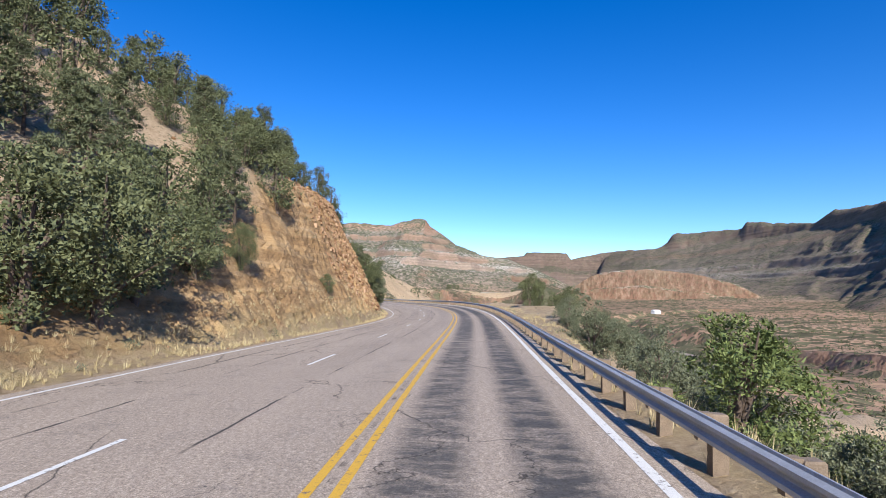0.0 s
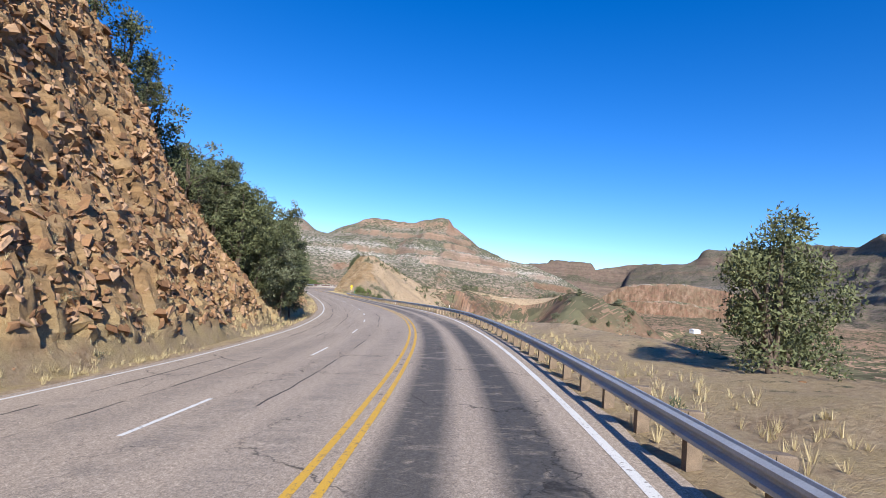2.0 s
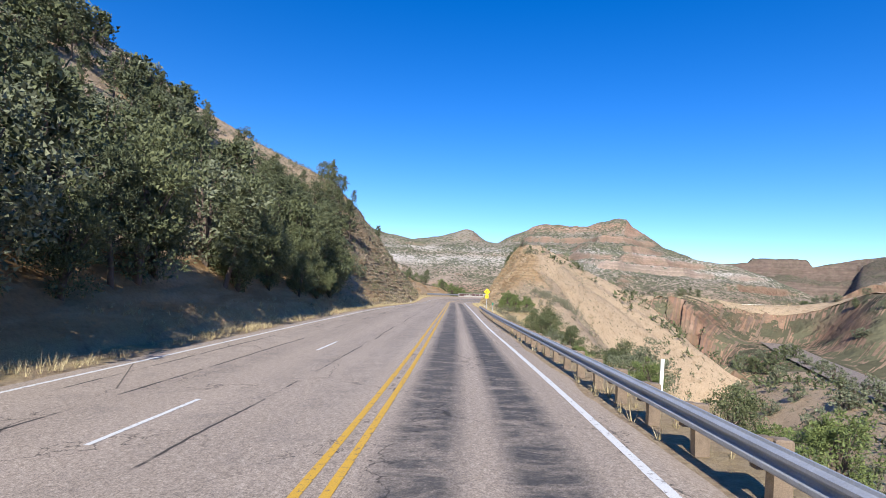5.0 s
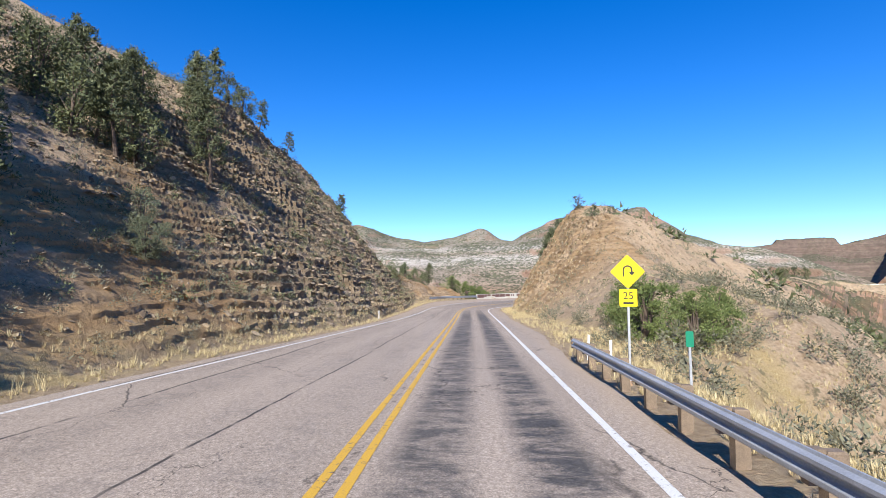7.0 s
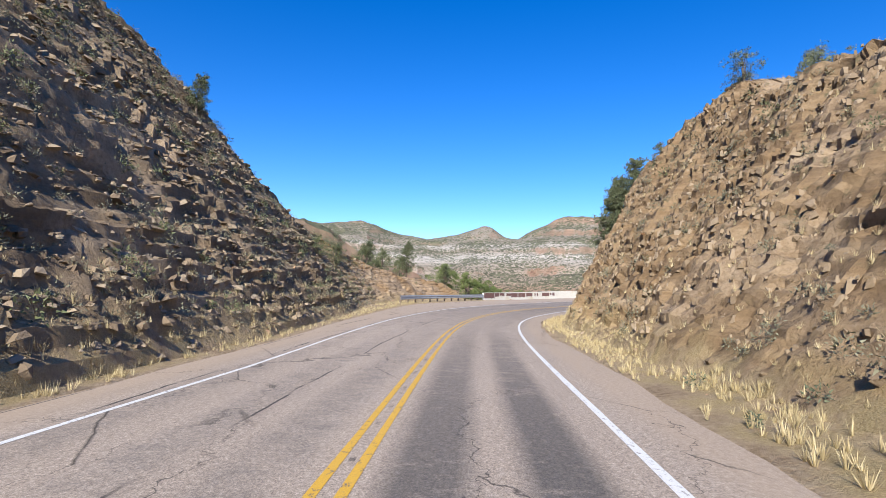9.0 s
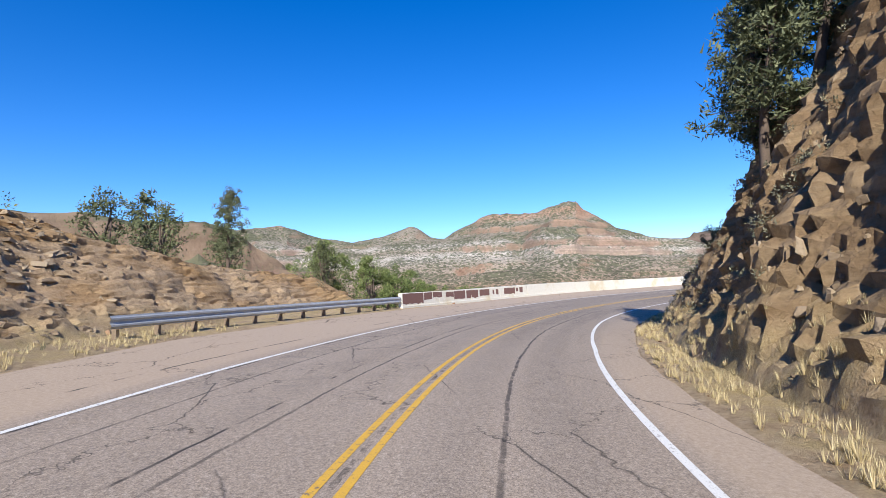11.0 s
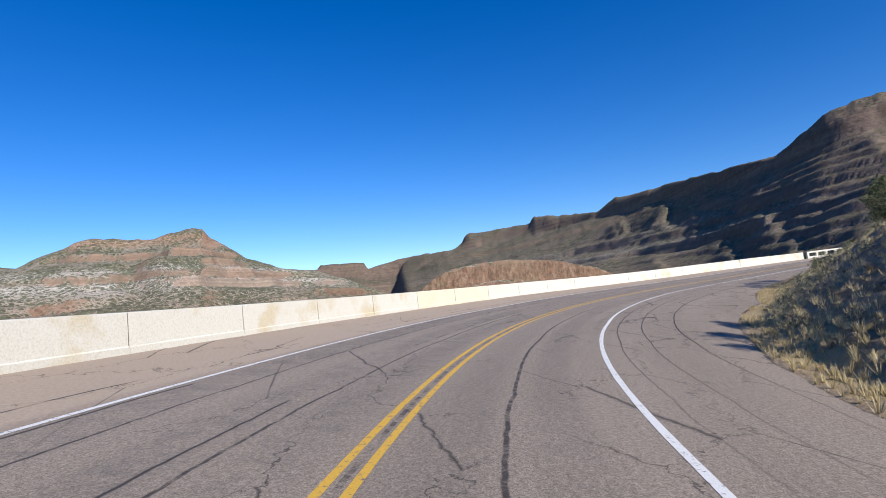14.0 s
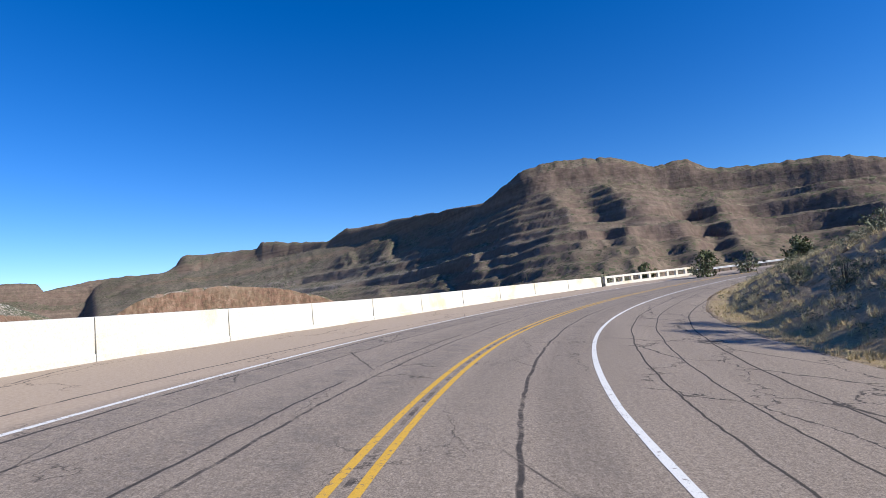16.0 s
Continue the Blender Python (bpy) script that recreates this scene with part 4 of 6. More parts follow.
def guardrail(s_from, s_to, offset, side, label, spacing=1.9, lift=0.42, tall=1.0):
    """A steel beam on wooden posts. side: 1 if the road lies to its left."""
    thing = tagged(new("guardrail"), label, "guardrail")
    q = np.arange(s_from, s_to, 0.95)
    c = offset(q)
    ring = []
    for u, w in BEAM:
        ring.append(on_road(q, c + side * (u + 0.02), 0) + np.array([0, 0, lift + w * tall]))
    for u, w in reversed(BEAM):
        ring.append(on_road(q, c + side * u, 0) + np.array([0, 0, lift + w * tall]))
    ring.append(ring[0])
    part("beam", grid_mesh("beam", np.stack(ring, 1), None, STEEL, smooth_faces=False), thing, "galvanised steel beam")
    posts = np.arange(s_from + 0.5, s_to, spacing)
    box = [(x, y, z) for z in (-0.45, 0.66) for x, y in ((-0.1, -0.08), (0.1, -0.08), (0.1, 0.08), (-0.1, 0.08))]
    top = [(x * 0.85, y * 0.85, 0.68) for x, y in ((-0.1, -0.08), (0.1, -0.08), (0.1, 0.08), (-0.1, 0.08))]
    faces = [(0, 1, 5, 4), (1, 2, 6, 5), (2, 3, 7, 6), (3, 0, 4, 7), (4, 5, 9, 8), (5, 6, 10, 9), (6, 7, 11, 10), (7, 4, 8, 11), (8, 9, 10, 11)]
    post_me = mesh_of("post", box + top, faces, POST_WOOD)
    block_me = mesh_of("spacer_block", [(x * 0.9, y * 0.8, 0.36 + 0.34 * (z > 0)) for x, y, z in box], [(3, 2, 1, 0), *faces[:4], (4, 5, 6, 7)], POST_WOOD)
    for q1 in posts:
        for name, me, off in (("post", post_me, 0.28), ("spacer_block", block_me, 0.1)):
            p = on_road(np.array([q1]), np.array([float(offset(np.array([q1]))[0]) - side * off]))[0]
            h = math.degrees(float(np.interp(q1, RS, RH)))
            part(name, me, thing, m=pose(p[0], p[1], p[2], random.uniform(-1.5, 1.5), random.uniform(-1.5, 1.5), h + random.uniform(-2, 2)))
    return thing


guardrail(-58, 226, lambda q: -4.45 - 0.3 * smooth(80, 115, q) - 0.25 * smooth(208, 226, q), 1, "weathered steel guardrail on wooden posts along the drop")
guardrail(324, 347, lambda q: 12.25 + 1.2 * smooth(345, 322, q), -1, "short steel guardrail joining the concrete barrier wall", lift=0.4, tall=1.65)


def wall_material():
    mat, nodes, links, bsdf = material("painted_concrete")
    p = position(nodes)
    fine, large = noise_tex(nodes, links, p, 14, 6, 0.7), noise_tex(nodes, links, p, 0.35, 4)
    cream = ramp(nodes, links, fine, [(0.25, (0.50, 0.46, 0.37)), (0.5, (0.66, 0.63, 0.54)), (0.8, (0.73, 0.71, 0.64))])
    stained = ramp(nodes, links, fine, [(0.3, (0.47, 0.39, 0.25)), (0.7, (0.66, 0.57, 0.38))])
    links.new(mix(nodes, links, ramp(nodes, links, large, [(0.55, grey(0)), (0.68, grey(0.8))]), cream, stained), bsdf.inputs["Base Color"])
    bsdf.inputs["Roughness"].default_value = 0.85
    bump(nodes, links, bsdf, fine, 0.3, 0.02)
    return mat


CONCRETE = wall_material()
CREAM_PANEL = plain_surface("cream_wall_paint", (0.70, 0.63, 0.47), 0.8, 0.0, 0.12, 1.2, 0.15)
BROWN_PAINT = paint_material("brown_wall_paint", (0.20, 0.105, 0.085), 0.33)
WALL_D = lambda q: 12.2 + 0.0 * q
WALL_FROM, WALL_TO, WALL_H = 347.0, 500.0, 1.34
def wall_top(q):
    return WALL_H - 0.16 * smooth(375, 350, q) - 0.12 * smooth(488, 500, q)


barrier = tagged(new("barrier_wall"), "low cream-painted concrete barrier wall along the outer edge", "barrier wall", kind="structure")
joint = 6.1
for k in range(int((WALL_TO - WALL_FROM) / joint)):
    q = np.linspace(WALL_FROM + k * joint, WALL_FROM + (k + 1) * joint - 0.025, 6)
    inner, outer = WALL_D(q), WALL_D(q) + 0.34
    top = wall_top(q)
    prof = [(inner - 0.05, -0.4), (inner - 0.05, 0.10), (inner, 0.14), (inner + 0.015, top - 0.02), (inner + 0.035, top), (outer - 0.03, top), (outer, top - 0.03), (outer, -0.6)]
    co = np.stack([on_road(q, c, 0) + np.stack([0 * q, 0 * q, z + 0 * q], -1) for c, z in prof], 1)
    me = grid_mesh("wall_panel", co[:, ::-1], None, CREAM_PANEL if k in (12, 13) else CONCRETE, smooth_faces=False)
    bm = bmesh.new()
    bm.from_mesh(me)
    bmesh.ops.holes_fill(bm, edges=[e for e in bm.edges if e.is_boundary])
    bm.to_mesh(me)
    bm.free()
    part("wall_panel", me, barrier)


def open_rail(s_from, s_to):
    """A concrete parapet of a cap beam on short posts, with openings between them."""
    rail = tagged(new("concrete_rail"), "pale concrete parapet with square openings past the wall", "concrete railing")
    q = np.linspace(s_from, s_to, 24)
    for name, z0, z1, depth in (("cap_beam", 0.95, 1.22, 0.36), ("footing", -0.4, 0.3, 0.36)):
        prof = [(12.2, z0), (12.2, z1), (12.2 + depth, z1), (12.2 + depth, z0), (12.2, z0)]
        co = np.stack([on_road(q, np.full(len(q), c), 0) + np.array([0, 0, z]) for c, z in prof], 1)
        part(name, grid_mesh(name, co[:, ::-1], None, CONCRETE, smooth_faces=False), rail)
    post_me = mesh_of("post", [(x, y, z) for z in (0.28, 0.97) for x, y in ((-0.15, -0.2), (0.15, -0.2), (0.15, 0.2), (-0.15, 0.2))], [(0, 1, 5, 4), (1, 2, 6, 5), (2, 3, 7, 6), (3, 0, 4, 7)], CONCRETE)
    for q1 in np.arange(s_from + 0.2, s_to, 1.6):
        p = on_road(np.array([q1]), np.array([12.38]))[0]
        part("post", post_me, rail, m=pose(p[0], p[1], p[2], 0, 0, math.degrees(float(np.interp(q1, RS, RH)))))


open_rail(500.2, 516.0)
guardrail(516.5, 548, lambda q: 12.3 + 0.0 * q, -1, "distant steel guardrail continuing past the wall")

# peeled brown paint on the first wall panels
patch_rng = random.Random(4)


def wall_patch(s_from, s_to, z_from, z_to):
    q = np.linspace(s_from, s_to, max(4, int((s_to - s_from) / 0.12)))
    low = z_from + 0.10 * (fbm(q * 2.2, q * 0, 4, 77) + 0.3) * (1 + 0 * q)
    high = z_to * 0.88 + 0.03 * fbm(q * 3.1, q * 0, 3, 78)
    levels = np.linspace(0, 1, 3)
    inner = WALL_D(q)
    co = np.stack([on_road(q, inner + 0.014 * ((low + (high - low) * v) / WALL_H) - 0.006, 0) + np.stack([0 * q, 0 * q, low + (high - low) * v], -1) for v in levels], 1)
    part("paint_patch", grid_mesh("paint_patch", co[:, ::-1], None, BROWN_PAINT), barrier, "peeling brown paint patch")


for s_from, s_to, z_from, z_to in ((347.1, 351.6, 0.22, 1.30), (351.75, 353.6, 0.5, 1.30), (353.8, 356.0, 0.62, 1.30), (356.9, 358.9, 0.55, 1.22), (359.0, 361.9, 0.30, 1.28), (362.2, 365.4, 0.30, 1.28), (365.8, 368.6, 0.42, 1.26),
                                   (369.5, 370.0, 0.5, 1.15), (370.5, 371.2, 0.4, 1.2), (372.9, 376.2, 0.35, 1.26), (376.5, 377.2, 0.6, 1.2), (377.6, 378.6, 0.45, 1.24)):
    wall_patch(347.1 + (s_from - 347.1) * 0.74, 347.1 + (s_to - 347.1) * 0.74, z_from, z_to)


# ---- the roads in the valley ----
def ribbon(name, line, half, mat, label):
    t = np.gradient(line[:, :2], axis=0)
    t /= np.linalg.norm(t, axis=1, keepdims=True)
    n = np.stack([-t[:, 1], t[:, 0]], 1)
    cols = []
    for o in (-half, -half * 0.33, half * 0.33, half):
        cols.append(np.c_[line[:, :2] + n * o, line[:, 2] + 0.25])
    k = np.r_[0, np.cumsum(np.hypot(np.diff(line[:, 0]), np.diff(line[:, 1])))]
    uv = np.stack([np.stack([k + 900, 0 * k + o], 1) for o in (-half, -half * 0.33, half * 0.33, half)], 1)
    return tagged(new(name, grid_mesh(name, np.stack(cols, 1)[:, ::-1], uv[:, ::-1], mat)), label, "road", kind="structure")


ribbon("lower_road", VALLEY_ROADS[0], 5.2, ASPHALT, "grey asphalt road far below on the canyon slope")
ribbon("loop_road", VALLEY_ROADS[1], 4.0, ASPHALT, "looping asphalt road on the canyon floor")

# ---- plants ----
def leaf_material(name, dark, light, rough=0.7):
    mat, nodes, links, bsdf = material(name)
    geo = nodes.new("ShaderNodeNewGeometry")
    info = nodes.new("ShaderNodeObjectInfo")
    both = maths(nodes, links, "ADD", maths(nodes, links, "MULTIPLY", geo.outputs["Random Per Island"], 0.75), maths(nodes, links, "MULTIPLY", info.outputs["Random"], 0.25))
    links.new(ramp(nodes, links, both, [(0.0, dark), (0.6, tuple((a + b) / 2 for a, b in zip(dark, light))), (1.0, light)]), bsdf.inputs["Base Color"])
    bsdf.inputs["Roughness"].default_value = rough
    bsdf.inputs["Specular IOR Level"].default_value = 0.25
    return mat


JUNIPER = leaf_material("juniper_leaves", (0.052, 0.066, 0.03), (0.19, 0.208, 0.098))
PINE = leaf_material("pine_needles", (0.052, 0.068, 0.036), (0.195, 0.21, 0.108))
OAK = leaf_material("scrub_oak_leaves", (0.07, 0.085, 0.05), (0.225, 0.24, 0.145))
GREEN = leaf_material("green_brush_leaves", (0.07, 0.10, 0.03), (0.23, 0.275, 0.095))
SAGE = leaf_material("sage_leaves", (0.10, 0.10, 0.065), (0.27, 0.26, 0.17))
STRAW = leaf_material("straw_blades", (0.36, 0.28, 0.14), (0.74, 0.63, 0.38))
TWIG = plain_surface("grey_twigs", (0.20, 0.165, 0.135), 0.9, 0, 0.3, 6, 0.3)
BARK = plain_surface("bark", (0.115, 0.085, 0.065), 0.95, 0, 0.4, 5, 0.6)


def tube(verts, faces, path, radii, sides=6):
    """Adds a tapered limb along a path."""
    start = len(verts)
    for i, (p, r) in enumerate(zip(path, radii)):
        p = Vector(p)
        ahead = Vector(path[min(i + 1, len(path) - 1)]) - Vector(path[max(i - 1, 0)])
        q = ahead.to_track_quat("Z", "Y")
        for k in range(sides):
            w = 2 * math.pi * k / sides
            verts.append(p + q @ Vector((math.cos(w) * r, math.sin(w) * r, 0)))
    for i in range(len(path) - 1):
        for k in range(sides):
            a, b = start + i * sides + k, start + i * sides + (k + 1) % sides
            faces.append((a, b, b + sides, a + sides))


def leaf_mesh(name, centres, sizes, rng, per, length, width, mat, droop=0.0, up=0.25):
    """Tufts of small pointed leaves round many centres."""
    n = len(centres)
    c = np.repeat(np.asarray(centres), per, 0)
    r = np.repeat(np.asarray(sizes), per)
    m = len(c)
    way = rng.normal(size=(m, 3))
    way /= np.linalg.norm(way, axis=1, keepdims=True)
    base = c + way * (r * rng.uniform(0.25, 1.0, m) ** 0.6)[:, None] * np.array([1, 1, 0.8])
    grow = way * 0.7 + rng.normal(size=(m, 3)) * 0.6 + np.array([0, 0, up - droop])
    grow /= np.linalg.norm(grow, axis=1, keepdims=True)
    across = np.cross(grow, rng.normal(size=(m, 3)))
    across /= np.linalg.norm(across, axis=1, keepdims=True)
    ln, wd = length * rng.uniform(0.6, 1.3, m)[:, None], width * rng.uniform(0.6, 1.3, m)[:, None]
    v = np.stack([base - grow * ln * 0.5 - across * wd * 0.5, base - grow * ln * 0.5 + across * wd * 0.5, base + grow * ln * 0.5], 1).reshape(-1, 3)
    return raw_mesh(name, v, np.arange(3 * m).reshape(-1, 3), mat)


def raw_mesh(name, v, quads, mat):
    me = bpy.data.meshes.new(name)
    me.vertices.add(len(v))
    me.vertices.foreach_set("co", np.asarray(v, np.float32).ravel())
    k = quads.shape[1]
    me.loops.add(quads.size)
    me.loops.foreach_set("vertex_index", quads.ravel().astype(np.int32))
    me.polygons.add(len(quads))
    me.polygons.foreach_set("loop_start", np.arange(0, quads.size, k, dtype=np.int32))
    me.polygons.foreach_set("use_smooth", np.zeros(len(quads), bool))
    me.update(calc_edges=True)
    me.materials.append(mat)
    return me


def make_tree(seed, kind, height, fine=True, sparse=False):
    """A tree 'height' tall at the origin, out of sight until it is copied: trunk with limbs, and a crown of leaf tufts."""
    rng = np.random.default_rng(seed)
    verts, faces, centres, sizes = [], [], [], []
    lean = rng.normal(size=2) * 0.06 * height
    def stem(t):
        return (lean[0] * t * t + 0.05 * height * math.sin(3 * t + seed), lean[1] * t * t, height * t)
    if kind == "pine":
        path = [(*stem(t)[:2], height * t - 0.3 * (t == 0)) for t in np.linspace(0, 0.97, 9)]
        tube(verts, faces, path, [height * 0.022 * (1 - 0.9 * t) + 0.012 for t in np.linspace(0, 1, 9)], 7)
        for t in np.linspace(0.22, 0.97, 26 if fine else 14):
            for k in range(3):
                w = rng.uniform(0, 2 * math.pi)
                reach = height * (0.26 * (1 - t) ** 0.7 + 0.045) * rng.uniform(0.55, 1.15)
                base = Vector(stem(t))
                tip = base + Vector((math.cos(w) * reach, math.sin(w) * reach, rng.uniform(-0.02, 0.12) * height * 0.6))
                tube(verts, faces, [base, tip], [0.03, 0.008], 3)
                for q in (0.5, 0.78, 1.0):
                    centres.append(base.lerp(tip, q) + Vector(rng.normal(size=3) * 0.03 * height))
                    sizes.append(height * 0.05 * rng.uniform(0.7, 1.3))
        per, length, width, mat = (24, 0.034 * height + 0.05, 0.009 * height + 0.016, PINE) if fine else (12, 0.058 * height, 0.02 * height, PINE)
    else:
        wide = {"juniper": 0.56, "oak": 0.72, "brush": 0.8}[kind]
        stems = {"juniper": 2, "oak": 3, "brush": 6}[kind]
        for j in range(stems):
            w0 = rng.uniform(0, 2 * math.pi)
            out = rng.uniform(0.1, 0.5) * wide * height * 0.5
            top = Vector((math.cos(w0) * out, math.sin(w0) * out, height * rng.uniform(0.7, 0.85)))
            midp = Vector((top.x * 0.3, top.y * 0.3, top.z * 0.45)) + Vector(rng.normal(size=3) * 0.04 * height)
            tube(verts, faces, [(0.04 * j, 0.02 * j, -0.3), midp, top], [height * 0.03, height * 0.02, 0.012], 6)
        n = {"juniper": 76, "oak": 72, "brush": 76}[kind]
        while len(centres) < n:
            p = rng.uniform(-1, 1, 3)
            if np.linalg.norm(p) > 1 or (np.linalg.norm(p) < 0.55 and rng.random() < 0.7):
                continue
            low, high = {"juniper": (0.03, 1.0), "oak": (0.02, 1.0), "brush": (0.0, 1.0)}[kind]
            taper = 1 - 0.45 * max(p[2], 0) if kind == "juniper" else 1.0
            bulge = 1 + 0.28 * math.sin(3 * math.atan2(p[1], p[0]) + seed) + 0.2 * math.sin(5 * p[2] + seed)
            c = Vector((p[0] * wide * height * 0.55 * taper * bulge, p[1] * wide * height * 0.55 * taper * bulge, height * (low + (high - low) * (p[2] + 1) / 2) * 0.95))
            centres.append(c)
            sizes.append(height * 0.115 * rng.uniform(0.6, 1.35))
            if len(centres) % 9 == 0:
                base = Vector((c.x * 0.25, c.y * 0.25, c.z * 0.55))
                tube(verts, faces, [base, c], [height * 0.012, 0.005], 3)
        per, length, width = (105, 0.022 * height + 0.022, 0.0135 * height + 0.012) if kind != "brush" else (90, 0.028 * height + 0.03, 0.012 * height + 0.01)
        if not fine:
            per, length, width = 28, 0.040 * height, 0.024 * height
        mat = {"juniper": JUNIPER, "oak": OAK, "brush": GREEN}[kind]
    if sparse:
        per, length, width = 7, 0.1 * height, 0.065 * height
    trunk = mesh_of("trunk", verts, faces, BARK, True)
    crown = leaf_mesh("crown", [tuple(c) for c in centres], sizes, rng, per, length, width, mat)
    return trunk, crown


TREES = {"pine": [make_tree(11 + i, "pine", 8.0) for i in range(3)], "juniper": [make_tree(31 + i, "juniper", 4.5) for i in range(4)],
         "oak": [make_tree(51 + i, "oak", 4.0) for i in range(2)], "brush": [make_tree(71 + i, "brush", 2.2) for i in range(2)]}
FAR_TREES = {"pine": [make_tree(111 + i, "pine", 8.0, False) for i in range(3)], "juniper": [make_tree(131 + i, "juniper", 4.5, False) for i in range(4)], "oak": [make_tree(151 + i, "oak", 4.0, False) for i in range(2)]}
DISTANT_TREES = {"juniper": [make_tree(131 + i, "juniper", 4.5, False, True) for i in range(4)], "oak": [make_tree(151 + i, "oak", 4.0, False, True) for i in range(2)]}
TREE_HEIGHT = {"pine": 8.0, "juniper": 4.5, "oak": 4.0, "brush": 2.2}
TREE_WORDS = {"pine": ("pine_tree", "tall dark green pine with an open ragged crown", "pine"), "juniper": ("juniper_tree", "dense dark green juniper on the rocky slope", "juniper"),
              "oak": ("scrub_oak", "broad grey-green scrub oak beside the road", "scrub oak"), "brush": ("green_bush", "bright green leafy bush on dry ground", "bush")}
tree_rng = random.Random(9)


def plant(kind, s, d, height, sink=0.15, stock=TREES):
    x, y = at_road(np.array([float(s)]), np.array([float(d)]))
    z = carve(x, y, beside(np.array([float(s)]), np.array([float(d)]), False))[0]
    plant_at(kind, float(x[0]), float(y[0]), float(z) - sink, height, stock, abs(d) < (24 if kind == "pine" else 14.2))


WOODS = {}


def plant_at(kind, x, y, z, height, stock, close=True):
    if stock is not TREES:
        WOODS.setdefault(kind, []).append((x, y, z, height, stock))
        return
    name, label, category = TREE_WORDS[kind]
    trunk, crown = tree_rng.choice((TREES if close or kind not in FAR_TREES else FAR_TREES)[kind])
    k = height / TREE_HEIGHT[kind]
    thing = tagged(new(name), label, category, category + " trees on the slopes" if kind != "brush" else "green bushes")
    thing.matrix_basis = pose(x, y, z, tree_rng.uniform(-4, 4), tree_rng.uniform(-4, 4), tree_rng.uniform(0, 360)) @ Matrix.Diagonal((k * tree_rng.uniform(0.9, 1.15), k * tree_rng.uniform(0.9, 1.15), k, 1))
    part("trunk", trunk, thing)
    part("crown", crown, thing)


def ground_z(x, y):
    """Height of the ground at places, near the road or far."""
    s, d = nearest(x, y)
    z = land(x, y)[0]
    near = (np.abs(d) < reach_of(s, d > 0) - 6) & (s > -55) & (s < S1 - 6)
    return np.where(near, carve(x, y, beside(np.clip(s, -55, S1 - 10), d, False)), z)


# left bank, before and over the first cut
for s, d, h in ((137, 12.6, 4.6), (140, 14.2, 5.6), (143, 12.4, 4.8), (145, 15.5, 6.0), (148, 12.6, 5.0), (151, 14.0, 5.6), (155, 12.4, 4.6), (160, 13.0, 5.0), (166, 12.6, 4.8), (173, 13.2, 5.2), (181, 12.8, 4.8), (187, 12.6, 4.8), (190, 13.4, 5.4), (193, 12.0, 4.2), (196, 13.6, 5.6), (198, 11.8, 4.0),
                (201, 13.2, 5.0), (203, 11.8, 3.8), (205, 14.6, 5.4), (207, 16.4, 5.6), (209, 12.8, 3.6), (194, 16.6, 6.4), (199, 17.6, 6.6), (204, 18.6, 6.0), (210, 19.5, 5.6), (213, 13.4, 5.0), (216, 14.2, 4.6), (219, 13.6, 3.4), (222, 15.4, 4.8), (225, 17.0, 5.0), (218, 17.5, 5.8), (213, 17.0, 6.0), (221, 20.5, 5.6), (226, 22.5, 5.2),
                (28, 13.4, 4.6), (31, 14.6, 4.8), (33.5, 13.4, 3.4), (35, 16.4, 4.6)):
    plant("juniper", s, d, h)
for s, d, h in ((208, 15.0, 6.4), (212, 15.4, 6.8), (215, 16.4, 6.6), (217, 15.6, 6.2), (220, 17.6, 6.6), (223, 18.6, 6.4), (227, 19.5, 6.4), (229, 24.5, 6.0), (214, 20.5, 7.0), (218, 22.5, 7.0), (248, 19.5, 7.0)):
    plant("pine", s, d, h)
for s, d, h, kind in ((16.5, 12.8, 6.6, "juniper"), (19.5, 12.4, 7.0, "juniper"), (23, 13.4, 6.4, "juniper"), (26.5, 16.5, 5.0, "juniper"), (20.5, 15.6, 5.0, "pine"), (29, 18, 5, "juniper"), (12, 18, 7, "juniper"), (22, 22, 6, "juniper"), (14, 14.2, 3.0, "oak"), (4, 13.5, 5.0, "juniper"), (28, 21, 5.5, "pine"), (15, 23, 6, "pine"),
                      (0, 18, 7, "juniper"), (-6, 15, 7, "juniper"), (33, 22, 6.5, "pine"), (24, 25, 8, "pine"), (16, 28, 8, "juniper"), (34, 26, 7, "juniper"), (40, 19.5, 4.5, "juniper"), (44, 22, 6.5, "pine"), (49, 20, 4.5, "juniper"),
                      (54, 20.5, 6.0, "pine"), (60, 19.5, 4.0, "juniper"), (64, 21, 5.0, "pine"), (70, 20, 4.2, "juniper"), (77, 19.6, 4.8, "juniper"), (83, 19.6, 4.6, "pine"), (88, 19.2, 4.5, "juniper"), (93, 18, 4.5, "pine"), (97, 16.5, 4.0, "juniper"),
                      (51, 12.2, 2.0, "juniper"), (101, 15, 5.5, "pine"), (104, 12.8, 5.0, "juniper"), (106, 17, 6.5, "pine"), (108, 13.5, 5.5, "oak"), (110, 20, 7, "juniper"), (112, 12.2, 4.6, "oak"), (114, 15.5, 6, "oak"), (117, 12.8, 4.4, "oak"), (119, 18, 7.5, "pine"), (121, 14.5, 5, "juniper"),
                      (126, 17.5, 5.5, "juniper"), (130, 17, 6.0, "pine"), (133, 16.5, 5.0, "juniper"), (136, 14, 4.5, "juniper"), (139, 12.5, 3.8, "oak"), (141, 16, 6, "pine")):
    plant(kind, s, d, h)
